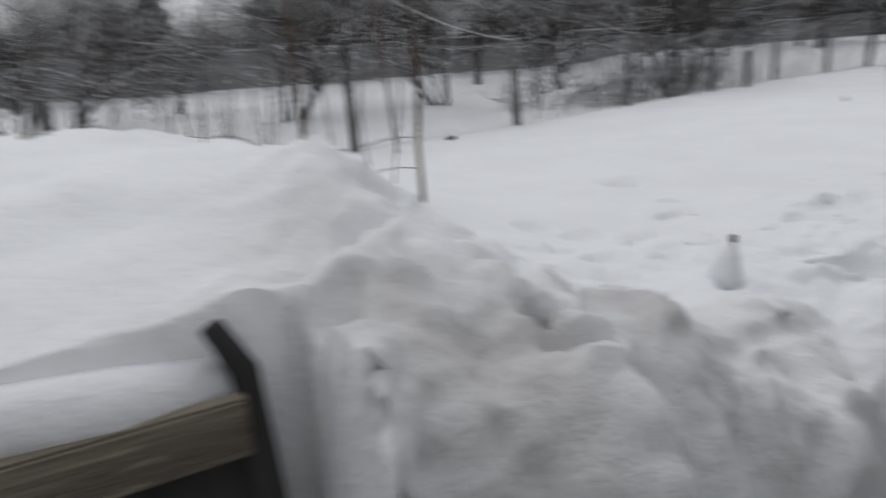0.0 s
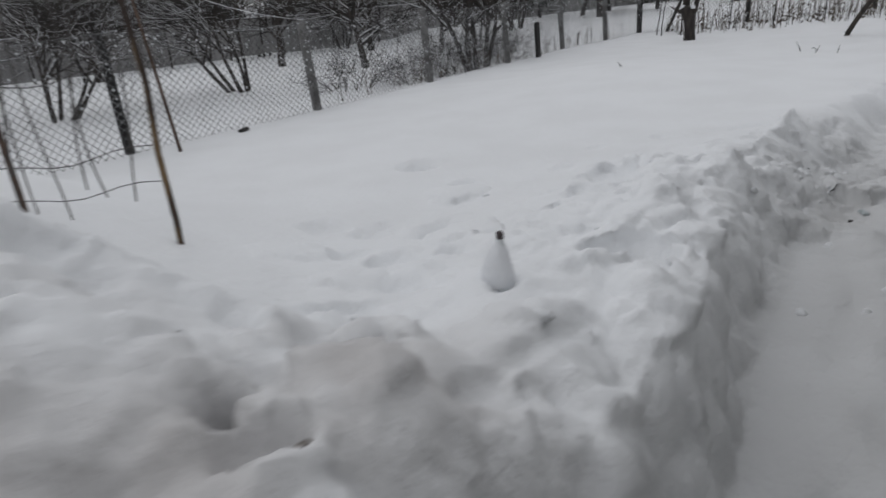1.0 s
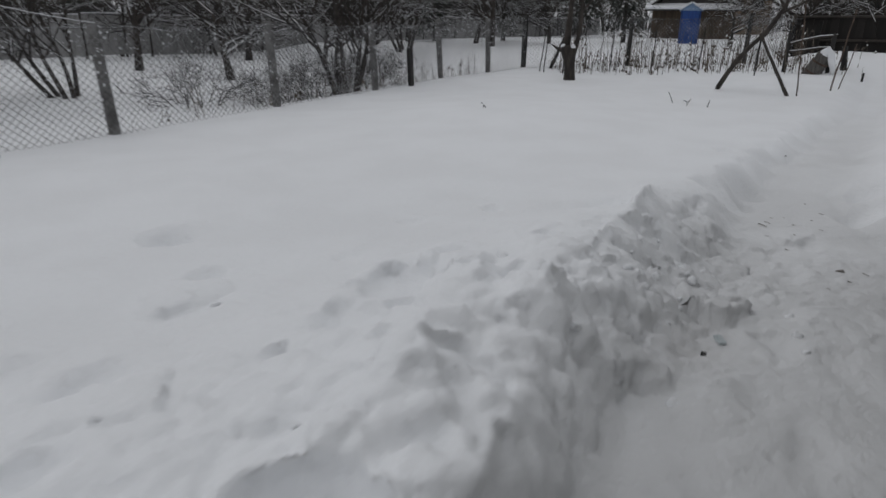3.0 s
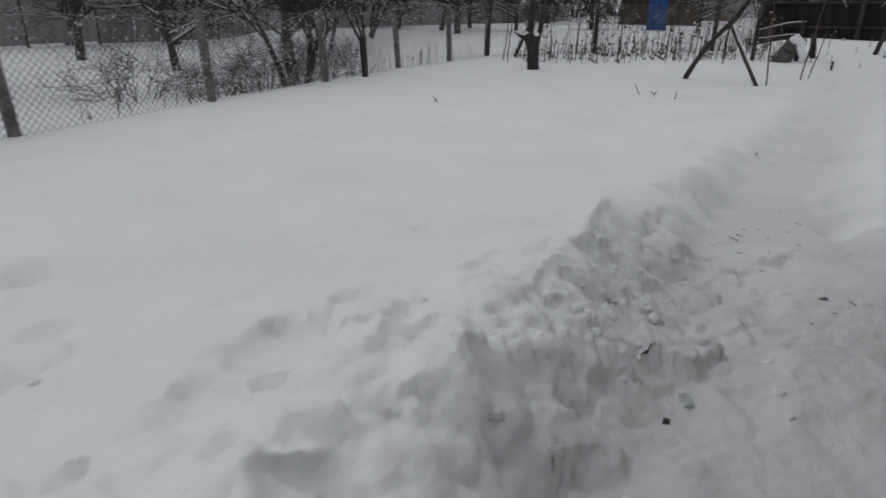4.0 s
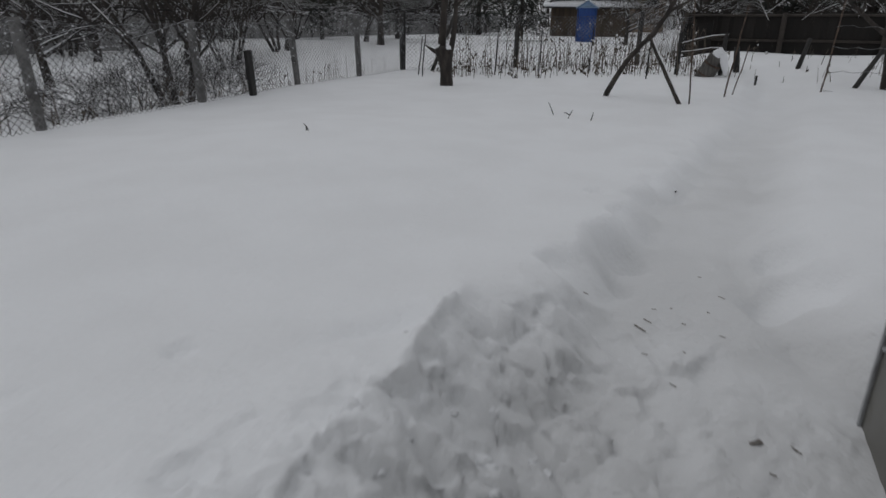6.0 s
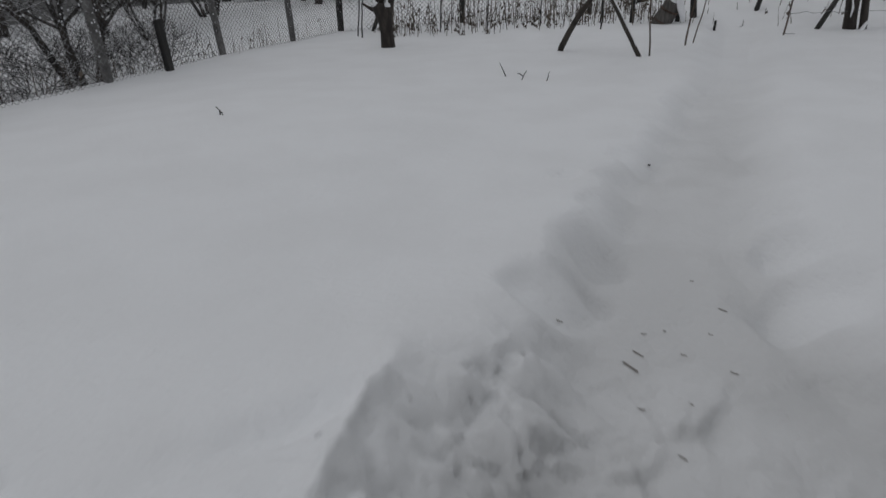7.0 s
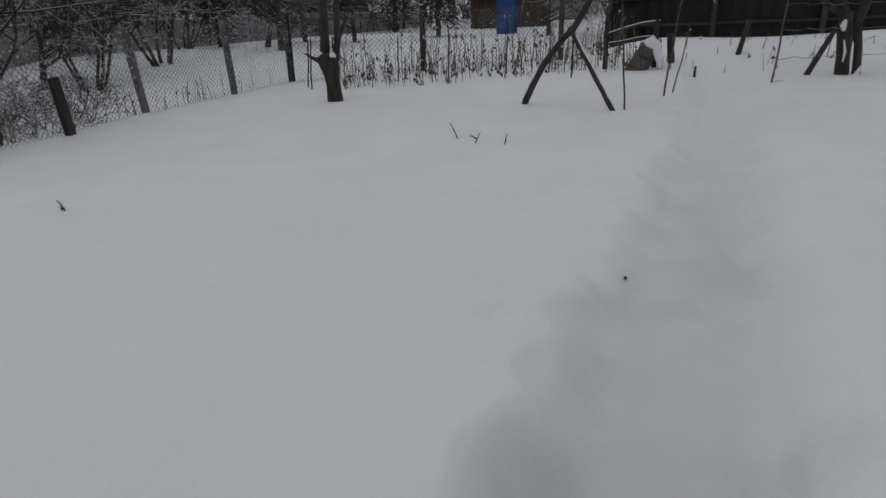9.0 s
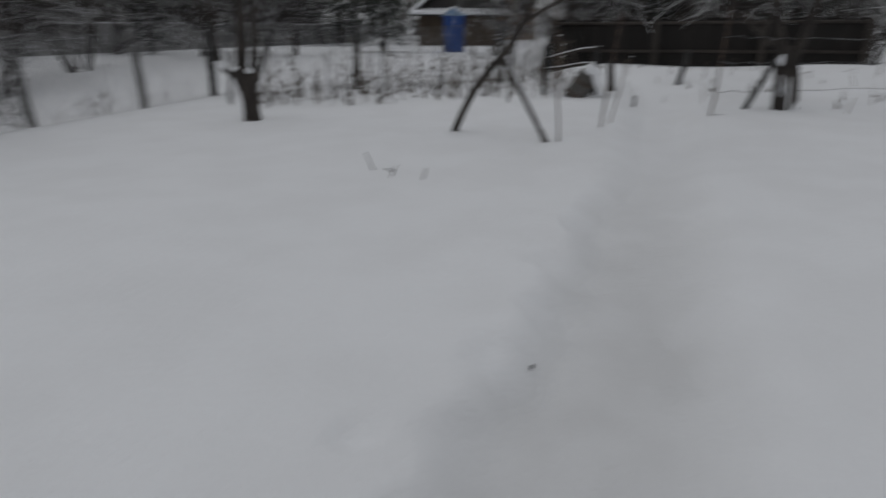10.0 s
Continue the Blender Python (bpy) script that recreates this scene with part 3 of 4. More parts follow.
apple = tree((9.3, 17.2), "bare dark fruit tree with snow along its branches", 3, 1, 1.7, 0.13, 4, (0.05, 0), kids=(9, 7, 5, 3), up=0.06)
leaner = tree((5.1, 15.4), "many-stemmed leaning bare fruit tree in snow", 8, 5, 2.0, 0.055, 3, (-0.35, 0.1), 0.35, kids=(7, 6, 5))
old = tree((8.4, 21.8), "spreading old bare tree with snowy limbs", 21, 1, 2.0, 0.16, 4, (0, 0), kids=(9, 7, 5, 3), up=0.06)
clump_tree = tree((9.75, 12.3), "leaning many-stemmed bare tree close behind the fence", 57, 5, 2.1, 0.07, 3, (-0.12, -0.05), 0.28, kids=(7, 6, 5))
shrub = tree((9.3, 12.6), "tangled bare shrub with snow in its twigs", 31, 8, 0.42, 0.017, 3, (0, 0), 1.1, kids=(4, 3, 3), snowy=0.6, category="shrub", name="shrub")
far_bush = tree((13.2, 27.0), "thin many-stemmed bare bush far behind the fence", 41, 7, 2.4, 0.05, 3, (0, 0), 0.4, kids=(7, 6, 5), category="bush", name="bush")
SPOTS = [(apple, [(3.0, 24.5), (14.5, 21.0), (19, 26.5), (24, 23), (-1.5, 19), (-2.6, 12.4), (-5.5, 11), (11.5, 32), (30, 31), (27, 21), (31, 14), (33, 8), (-7, 24)]),
         (leaner, [(1.2, 14.6), (14.8, 18.9), (-4.0, 14.0), (17.8, 20.5), (-9, 17)]),
         (old, [(-3.0, 27), (4.0, 31), (13.0, 24.0), (17.5, 33), (24.5, 30), (-10, 20), (28, 40), (35, 30), (22.5, 20.5), (29, 5), (34, 3), (30, 10.5), (38, 12), (36, -2), (-16, 26)]),
         (shrub, [(6.7, 12.7), (7.7, 11.9), (8.6, 12.1), (10.3, 12.3), (11.6, 13.9), (10.6, 14.6), (12.6, 15.6), (25.5, 5.5), (26, 2.5), (26.5, 8)]),
         (far_bush, [(10.0, 28.5), (16.2, 29), (6.5, 34), (0.5, 33), (20.6, 35), (26, 36), (-6, 33), (-12, 29), (32, 36), (23.0, 27.0), (27, 4), (26.2, 6.6), (28, 1.5), (30, 7.5), (26, -0.5), (27.5, 9.6)])]
SPOT_RNG = random.Random(77)
for src, spots in SPOTS:
    for x, y in spots:
        k = SPOT_RNG.uniform(0.85, 1.2)
        copy_thing(src, pose(x, y, snow_at(x, y) - 0.02, 0, 0, SPOT_RNG.uniform(0, 360)) @ Matrix.Diagonal((k, k, k, 1)))
WOOD_RNG = random.Random(12)
for k in range(54):
    a = math.radians(WOOD_RNG.uniform(-8, 118))
    d = WOOD_RNG.uniform(44, 80)
    x, y = 4 + d * math.cos(a), 2 + d * math.sin(a)
    if 18 < math.degrees(a) < 33 and d < 62:
        continue
    g = WOOD_RNG.uniform(1.2, 1.9)
    copy_thing((apple, old, far_bush)[k % 3], pose(x, y, snow_at(x, y) - 0.05, 0, 0, WOOD_RNG.uniform(0, 360)) @ Matrix.Diagonal((g, g, g, 1)))
hedge, hedge_snow = Tubes(), Tubes()
for k in range(2600):
    a = math.radians(WOOD_RNG.uniform(-10, 125))
    d = WOOD_RNG.uniform(40, 52)
    if 14 < math.degrees(a) < 36:
        d += 22
    x, y = 4 + d * math.cos(a), 2 + d * math.sin(a)
    z = snow_at(x, y)
    h = WOOD_RNG.uniform(1.2, 3.4)
    p = [Vector((x, y, z - 0.1))]
    for j in range(3):
        p.append(p[-1] + Vector((WOOD_RNG.gauss(0, 0.22), WOOD_RNG.gauss(0, 0.22), h / 3)))
    hedge.add(p, [0.035, 0.028, 0.02, 0.008], 3, cap=False)
    for j in range(4):
        q = p[1 + j % 3]
        e = q + Vector((WOOD_RNG.gauss(0, 0.45), WOOD_RNG.gauss(0, 0.45), WOOD_RNG.uniform(0.0, 0.6)))
        hedge.add([q, q.lerp(e, 0.5) + Vector((0, 0, 0.08)), e], [0.016, 0.012, 0.006], 3, cap=False)
        if j == 0:
            hedge_snow.add([q + Vector((0, 0, 0.02)), q.lerp(e, 0.5) + Vector((0, 0, 0.1)), e + Vector((0, 0, 0.02))], [0.012, 0.012, 0.006], 3, cap=False)
tagged(hedge.put("far_thicket", TWIG), "dark bare thicket far behind the gardens", "thicket", kind="stuff")
tagged(hedge_snow.put("thicket_snow", SNOW_CAP), "snow lying on the far thicket", "snow", kind="stuff")

POLE_DARK = material("old_barrel", (0.075, 0.07, 0.065), (0.13, 0.122, 0.115), 5, 0.9, bump=0.5, stretch=(4, 4, 0.5))


def rod(name, a, b, r, mat, label, category="rod", sides=8, wob=0.0, seed=1, group=""):
    """A slim stake from a to b, tapered a little, with a blunt end."""
    a, b = Vector(a), Vector(b)
    rng = random.Random(seed)
    root = a
    t = Tubes()
    pts = []
    for k in range(8):
        q = (b - a) * (k / 7)
        if 0 < k < 7:
            q += Vector((rng.gauss(0, wob), rng.gauss(0, wob), 0))
        pts.append(q)
    t.add(pts, [r * (1.05 - 0.2 * k / 7) for k in range(8)], sides)
    ob = t.put(name, mat)
    ob.location = root
    return tagged(ob, label, category, group)


# ---- pruned tree ----
def pruned_tree():
    root = empty("pruned_tree", (13.96, 9.66, -0.05), "pruned dark fruit tree with a swollen fork", "tree")
    rng = random.Random(2)
    t = Tubes()
    t.add([(0, 0, -0.2), (0.0, 0.0, 0.05), (0, 0.01, 0.25), (0, 0.03, 0.42), (0, 0.06, 0.58), (0, 0.08, 0.7), (0, 0.08, 0.76)], [0.14, 0.13, 0.115, 0.125, 0.16, 0.19, 0.12], 12)
    t.put("trunk", BARK, root, "stout dark trunk")
    limb = Tubes()
    twigs = Tubes()
    caps = Tubes()
    for base, d, ln, r in (((0, 0.15, 0.62), (0.05, 0.06, 1), 2.4, 0.085), ((0, -0.08, 0.62), (0, -0.3, 1), 1.9, 0.06), ((0, 0.22, 0.62), (-0.3, 0.5, 0.2), 0.3, 0.05)):
        grow(rng, limb, twigs, caps, base, d, ln, r, 0, 3 if ln > 1 else 0, 0.09, 0.12, (7, 5, 4), 0.35)
    limb.put("limb", BARK, root)
    tagged(twigs.put("twig_crown", TWIG, root), kind="stuff")
    tagged(caps.put("snow_layer", SNOW_CAP, root), kind="stuff")
    for ox, oy in ((-0.06, 0.1), (0.05, 0.0), (-0.03, -0.06)):
        cap = Tubes()
        cap.add([(ox * 1.6, oy * 1.5, 0.7), (ox * 1.6, oy * 1.5, 0.75), (ox * 1.6, oy * 1.5, 0.785)], [0.06, 0.06, 0.02], 9)
        cap.put("snow_cap", SNOW_CAP, root)


pruned_tree()

# ---- leaning trunk and its prop ----
leaning_tree = empty("leaning_tree", (14.64, 6.53, -0.03), "dark crooked trunk leaning over a prop", "tree")
lt = Tubes()
lt.add([(0, 0.05, -0.2), (0, 0, 0.05), (-0.12, -0.18, 0.3), (-0.22, -0.4, 0.6), (-0.2, -0.62, 0.88), (-0.18, -0.8, 1.06), (-0.12, -0.98, 1.4), (-0.05, -1.12, 1.8), (0, -1.2, 2.3)], [0.054, 0.05, 0.045, 0.042, 0.04, 0.043, 0.036, 0.031, 0.026], 9)
lt.put("trunk", BARK, leaning_tree)
lw, ltw, lc = Tubes(), Tubes(), Tubes()
lrng = random.Random(15)
for base, d, ln in (((-0.12, -0.98, 1.4), (0.1, -1, 0.5), 1.3), ((-0.05, -1.12, 1.8), (0, 0.9, 0.8), 1.2), ((0, -1.2, 2.2), (0, -0.6, 1), 1.4), ((-0.1, -1.0, 1.5), (0.3, 0.7, 0.9), 1.2), ((-0.05, -1.1, 1.7), (-0.3, -1.0, 0.3), 1.5), ((0, -1.2, 2.0), (0.2, -0.9, 0.1), 1.8)):
    grow(lrng, lw, ltw, lc, base, d, ln, 0.026, 1, 4, 0.2, 0.05, (6, 6, 4, 3), 0.3)
lw.put("limb", BARK, leaning_tree)
tagged(ltw.put("twig_crown", TWIG, leaning_tree), kind="stuff")
tagged(lc.put("snow_layer", SNOW_CAP, leaning_tree), kind="stuff")
prop = rod("prop_pole", (14.52, 5.14, -0.1), (14.42, 5.8, 1.02), 0.034, RAIL_WOOD, "grey snow-dusted prop pole under the leaning trunk", "pole", wob=0.004)
pc = Tubes()
pc.add([(-0.018, 0.1, 0.225), (-0.06, 0.382, 0.705), (-0.088, 0.57, 1.02)], [0.012, 0.016, 0.012], 6)
pc.put("snow_layer", SNOW_CAP, prop).location = (0, 0, 0)

# ---- trellis rods and wires ----
rod("trellis_rod", (14.6, 5.05, -0.1), (14.84, 5.3, 1.75), 0.012, RUST, "thin rusty trellis rod standing in snow", "rod", group="trellis rods", seed=2, wob=0.006)
rod("trellis_rod", (15.9, 4.93, -0.1), (15.98, 4.8, 1.5), 0.014, RUST, "thin rusty trellis rod standing in snow", "rod", group="trellis rods", seed=3, wob=0.008)
rod("trellis_rod", (16.2, 4.9, -0.1), (16.28, 4.76, 0.85), 0.01, RUST, "thin rusty trellis rod standing in snow", "rod", group="trellis rods", seed=4, wob=0.008)
rod("trellis_rod", (17.34, 3.74, -0.1), (17.4, 3.66, 1.6), 0.014, RUST, "thin rusty trellis rod standing in snow", "rod", group="trellis rods", seed=5, wob=0.006)
trellis_wire = empty("trellis_wire", (17.36, 3.7, 0), "slack snow-covered trellis wires between a rod and a tree", "wire")
for zz, r in ((1.19, 0.004), (0.83, 0.004), (0.42, 0.004), (0.08, 0.004)):
    t = Tubes()
    t.add([(1.3 * k / 8 - 0.02, -0.78 * k / 8, zz - 0.04 * k / 8 + 0.02 * math.sin(k * 2.1 + zz * 9)) for k in range(9)], [r] * 9, 5)
    t.put("wire", WIRE, trellis_wire)
    t = Tubes()
    t.add([(1.3 + 2.2 * k / 8, -0.78 - 2.4 * k / 8, zz - 0.04 + 0.015 * math.sin(k * 1.7 + zz * 5)) for k in range(9)], [r] * 9, 5)
    t.put("wire", WIRE, trellis_wire)

# ---- tree by the wires, its prop and small posts ----
wire_tree = empty("wire_tree", (18.64, 2.85, -0.06), "old dark double-trunked tree with snow in its bark", "tree")
for pts, rad in (([(0, 0.02, -0.2), (0, 0.05, 0.1), (0.02, 0.08, 0.45), (-0.02, 0.1, 0.8), (0.0, 0.12, 1.1)], [0.13, 0.11, 0.1, 0.12, 0.1]), ([(0.1, -0.14, -0.2), (0.1, -0.14, 0.2), (0.05, -0.1, 0.6), (0.02, -0.02, 0.95)], [0.075, 0.065, 0.06, 0.07])):
    t = Tubes()
    t.add(pts, rad, 10)
    t.put("trunk", BARK, wire_tree)
w1, w2, w3 = Tubes(), Tubes(), Tubes()
rng = random.Random(33)
for base, d, ln, r in (((0, 0.1, 0.9), (0.1, 0.45, 1), 1.8, 0.09), ((0.02, 0, 0.85), (0, -0.25, 1), 2.0, 0.08), ((0, 0.1, 1.0), (-0.4, 0.9, 0.5), 1.6, 0.05)):
    grow(rng, w1, w2, w3, base, d, ln, r, 0, 3, 0.14, 0.1, (7, 6, 5), 0.35)
w1.put("limb", BARK, wire_tree)
tagged(w2.put("twig_crown", TWIG, wire_tree), kind="stuff")
tagged(w3.put("snow_layer", SNOW_CAP, wire_tree), kind="stuff")
for pts, rad in (([(-0.13, 0.12, 0.82), (-0.15, 0.14, 0.9), (-0.12, 0.12, 0.98)], [0.025, 0.05, 0.02]), ([(-0.16, -0.05, 0.02), (-0.1, -0.14, 0.12), (-0.02, -0.2, 0.28)], [0.05, 0.045, 0.02]), ([(-0.14, 0.06, 0.35), (-0.13, 0.05, 0.5), (-0.15, 0.09, 0.68)], [0.01, 0.02, 0.01])):
    t = Tubes()
    t.add(pts, rad, 7)
    t.put("snow_patch", SNOW_CAP, wire_tree)
rod("prop_pole", (18.38, 3.46, -0.12), (18.52, 3.06, 0.85), 0.045, BLACK_WOOD, "dark leaning prop pole against the old tree", "pole")
rod("leaning_post", (19.87, 4.75, 0.1), (19.95, 4.6, 0.92), 0.05, BLACK_WOOD, "short dark post leaning in the snow bank", "post")
rod("short_stick", (18.33, 5.11, -0.1), (18.33, 5.1, 0.2), 0.025, BLACK_WOOD, "short dark stick poking out of snow", "stick")
rod("far_rod", (21.4, 1.2, 0.0), (21.5, 0.9, 1.3), 0.03, RUST, "thin dark post beyond the old tree", "post")

# ---- snow-capped barrel and its post ----
barrel = empty("tipped_barrel", (18.42, 5.95, -0.02), "tipped grey barrel capped with snow", "barrel")
bt = Tubes()
bt.add([(0, 0.34, 0.05), (0.02, 0.27, 0.17), (0.04, 0.15, 0.4), (0.05, 0.06, 0.6), (0.05, 0.03, 0.68)], [0.21, 0.22, 0.22, 0.2, 0.18], 18)
bt.put("body", POLE_DARK, barrel)
for q in (0.22, 0.72):
    hp = Tubes()
    c = Vector((0.02, 0.3 - 0.25 * q, 0.1 + 0.5 * q))
    hp.add([c + Vector((0, 0.008, -0.016)), c + Vector((0, -0.008, 0.016))], [0.227, 0.227], 18)
    hp.put("hoop", RUST, barrel)
sc = Tubes()
sc.add([(0.02, 0.06, 0.6), (0, 0.0, 0.7), (0, -0.05, 0.76), (0, -0.1, 0.7), (-0.02, -0.2, 0.42), (-0.04, -0.26, 0.2)], [0.13, 0.15, 0.12, 0.1, 0.08, 0.03], 12)
sc.put("snow_cap", SNOW_CAP, barrel)
barrel.scale = (0.85, 0.85, 0.85)
rod("barrel_post", (19.15, 5.72, -0.1), (19.15, 5.82, 0.72), 0.07, BLACK_WOOD, "dark short post beside the barrel", "post")
rail_stack = empty("snowy_rail", (18.42, 6.8, 0.0), "two crooked rails covered with snow", "rail")
for pts in ([(0, 0, 0.74), (0.1, -0.3, 0.84), (0.2, -0.6, 0.92), (0.3, -0.9, 0.95)], [(0, 0.05, 0.56), (0.1, -0.25, 0.6), (0.22, -0.6, 0.67), (0.3, -0.8, 0.68)]):
    t = Tubes()
    t.add(pts, [0.026] * 4, 6)
    ob = t.put("rail", RAIL_WOOD, rail_stack)
    t = Tubes()
    t.add([Vector(p) + Vector((0, 0, 0.02)) for p in pts], [0.014] * 4, 6)
    t.put("snow_cap", SNOW_CAP, ob)
for yy in (0.0, -0.85):
    t = Tubes()
    t.add([(0.02 - yy * 0.33, yy, -0.15), (0.02 - yy * 0.33, yy, 1.0)], [0.05, 0.045], 8)
    t.put("rail_post", BLACK_WOOD, rail_stack)

# ---- posts of the wire fence's return, along the back ----
back_fence = empty("back_fence", (15.77, 12.65, 0), "chain-link fence across the back of the garden", "fence")
BACK = [(15.77, 12.6, 1.32), (17.64, 10.55, 1.33), (20.22, 8.55, 1.42), (22.1, 8.0, 1.36)]
for px, py, ph in BACK[1:3]:
    t = Tubes()
    t.add([rel(back_fence, (px, py, -0.2)), rel(back_fence, (px, py, 0.5)), rel(back_fence, (px + 0.02, py, ph))], [0.065, 0.062, 0.058], 9)
    t.put("post", BLACK_WOOD, back_fence)
for i in range(3):
    mesh_panel(BACK[i], BACK[i + 1], back_fence, 0.1, 0.0042, 18)
rod("brace_pole", (16.1, 12.0, -0.1), (16.3, 11.45, 1.25), 0.045, BLACK_WOOD, "dark leaning brace pole at the fence corner", "pole", seed=8)
charred = part("charred_post", box_bm((0.135, 0.07, 0.98), (0, 0, 0.25), 0.008), BLACK_WOOD)
charred.location = (10.24, 10.72, -0.05)
charred.rotation_euler = (0.02, -0.1, radians(20))
tagged(charred, "short charred black board standing by the fence", "post")
thin = rod("steel_rod", (2.0, 7.18, -0.2), (1.86, 7.3, 2.0), 0.018, RUST, "tall dark steel rod in the snow", "rod")
sw = Tubes()
sw.add([(1.88 + 2.22 * k / 10, 7.28 + 1.16 * k / 10, 1.78 - 0.62 * k / 10 - 0.1 * math.sin(math.pi * k / 10)) for k in range(11)], [0.0035] * 11, 6)
tagged(sw.put("snowy_cable", SNOW_CAP), "thin sagging cable with snow tied to the fence", "cable")

# ---- split stake with loose netting ----
stake = rod("split_stake", (1.175, 3.0, 0.1), (1.23, 3.1, 2.2), 0.014, SPLIT, "tall split wooden stake, bark half peeled", "stake", seed=6, wob=0.007)
rod("steel_rod", (0.63, 3.35, 0.3), (0.64, 3.44, 1.9), 0.014, RUST, "thin dark steel rod holding netting", "rod", seed=7)
netting = empty("wire_netting", (1.13, 3.02, 0), "loose sagging wire netting hung between stakes", "netting")
nrng = random.Random(9)


def net_at(u, z):
    """u metres along the row of stakes"""
    if u < 0.65:
        f = u / 0.65
        p = Vector((1.17 - 0.54 * f, 3.02 + 0.33 * f, z))
    else:
        f = (u - 0.65) / 3.1
        p = Vector((0.63 - 1.9 * f, 3.35 + 2.4 * f, z))
    return p - Vector((1.13, 3.02, 0))


for k in range(32):
    u = 0.1 + 0.115 * k
    low = 0.45 + 0.1 * math.sin(k * 1.3) + 0.1 * nrng.random()
    t = Tubes()
    ph = nrng.uniform(0, 6)
    pts = []
    for j in range(13):
        f = j / 12
        pts.append(net_at(max(u + 0.045 * math.sin(5 * f + ph) + 0.12 * (1 - f) ** 2 * math.sin(k * 2.2), 0.01), low + (1.75 - low) * f) + Vector((0, nrng.gauss(0, 0.008), 0)))
    t.add(pts, [0.0042] * 13, 4, cap=False)
    t.put("strand", NET_WIRE, netting)
for z0, sag in ((1.62, 0.05), (1.1, 0.08), (0.74, 0.06), (0.58, 0.05)):
    t = Tubes()
    t.add([net_at(3.7 * j / 40, z0 - sag * abs(math.sin(3.1 * j / 40 * 2.7)) + 0.015 * math.sin(j * 1.1)) for j in range(41)], [0.0024] * 41, 4, cap=False)
    t.put("line_wire", NET_WIRE, netting)

# ---- wooden bed frame at the path's start ----
bed = empty("raised_bed", (0.3, 0.9, 0.6), "weathered grey board bed edge heaped with snow", "raised bed", turn=10)
bb = box_bm((2.6, 0.035, 0.112), (-1.3, -0.02, 0.0), 0.006)
part("front_board", bb, GREY_WOOD, bed, "split weathered board")
# near-black colour paints the shade under the front board
part("lower_board", box_bm((2.62, 0.03, 0.8), (-1.3, 0.03, -0.46), 0.006), BLACK_WOOD, bed, "lower board, its shade put in as black colour")
part("side_board", box_bm((0.03, 1.3, 0.15), (0.0, 0.66, -0.02), 0.006), GREY_WOOD, bed)
cp = Tubes()
cp.add([(-0.015, -0.01, -0.95), (0.02, -0.01, -0.3), (0.01, 0.02, 0.08), (-0.03, 0.03, 0.17)], [0.03, 0.03, 0.026, 0.02], 8)
cp.put("corner_post", BLACK_WOOD, bed, "dark round corner post")
sl = Tubes()
sl.add([(-2.6 + 2.6 * k / 14, 0.05 + 0.01 * math.sin(k * 2.3), 0.06 + 0.015 * math.sin(k * 1.7)) for k in range(15)], [0.07 + 0.012 * math.sin(k * 2.9) for k in range(14)] + [0.045], 10)
sl.put("snow_lip", SNOW_CAP, bed)

# ---- sheet-clad wall beside the path ----
CX, CY, WA = 6.97, 1.47, math.degrees(math.atan2(0.36, 1.145))
wall = empty("wall_south", (CX, CY, -0.4), "flat grey sheet-metal clad outbuilding wall", "wall", kind="structure", turn=WA)
part("cladding", box_bm((10.5, 0.06, 1.8), (-5.25, -0.03, 0.9), 0.004), SHEET, wall)
part("return_wall", box_bm((0.06, 4.0, 1.8), (-0.033, -2.063, 0.9), 0.004), SHEET, wall)
part("back_wall", box_bm((10.4, 0.06, 1.8), (-5.25, -4.1, 0.9)), SHEET, wall)
part("end_wall", box_bm((0.06, 4.0, 1.8), (-10.467, -2.063, 0.9), 0.004), SHEET, wall)
part("roof", box_bm((10.6, 4.2, 0.08), (-5.25, -2.07, 1.84), 0.02), SHEET, wall)
part("roof_snow", box_bm((10.5, 4.1, 0.16), (-5.25, -2.07, 1.96), 0.06), SNOW_CAP, wall)
trim = part("corner_trim", box_bm((0.028, 0.012, 1.8), (-0.012, 0.008, 0.9), 0.003), TRIM_METAL, wall, "pale folded metal corner strip")
for zz in (0.5, 1.1, 1.7):
    bm = bmesh.new()
    bmesh.ops.create_cone(bm, cap_ends=True, segments=10, radius1=0.014, radius2=0.009, depth=0.014, matrix=Matrix.Translation((-0.055, 0.006, zz)) @ Matrix.Rotation(radians(-90), 4, "X"))
    part("screw", bm, TRIM_METAL, wall)

# ---- board fence at the back ----
board_fence = empty("board_fence", (22.2, 8.15, 0), "dark weathered board fence half sunk in snow", "fence")
fdir = Vector((1.4, -6.4, 0))
flen = fdir.length
fdir.normalize()
fang = math.degrees(math.atan2(fdir.y, fdir.x))
fence_turn = Matrix.Rotation(radians(fang), 4, "Z")
frng = random.Random(3)
proto = []
for k in range(4):
    bm = box_bm((0.18, 0.022, 1.45 + 0.02 * k), (0, 0, 0.6 + 0.01 * k), 0.003)
    me = bpy.data.meshes.new("board")
    bm.to_mesh(me)
    bm.free()
    me.materials.append(FENCE_WOOD)
    proto.append(me)
nb = int(flen / 0.15)
for k in range(nb):
    f = (k + 0.5) / nb
    ob = new("board", frng.choice(proto))
    ob.parent = board_fence
    ob.matrix_basis = Matrix.Translation(fdir * flen * f + Vector((0.013 if k % 2 else -0.013, 0, 0.06 + 0.08 * f + frng.uniform(-0.015, 0.015)))) @ fence_turn @ pose(0, 0, 0, 0, frng.uniform(-0.6, 0.6), 0)
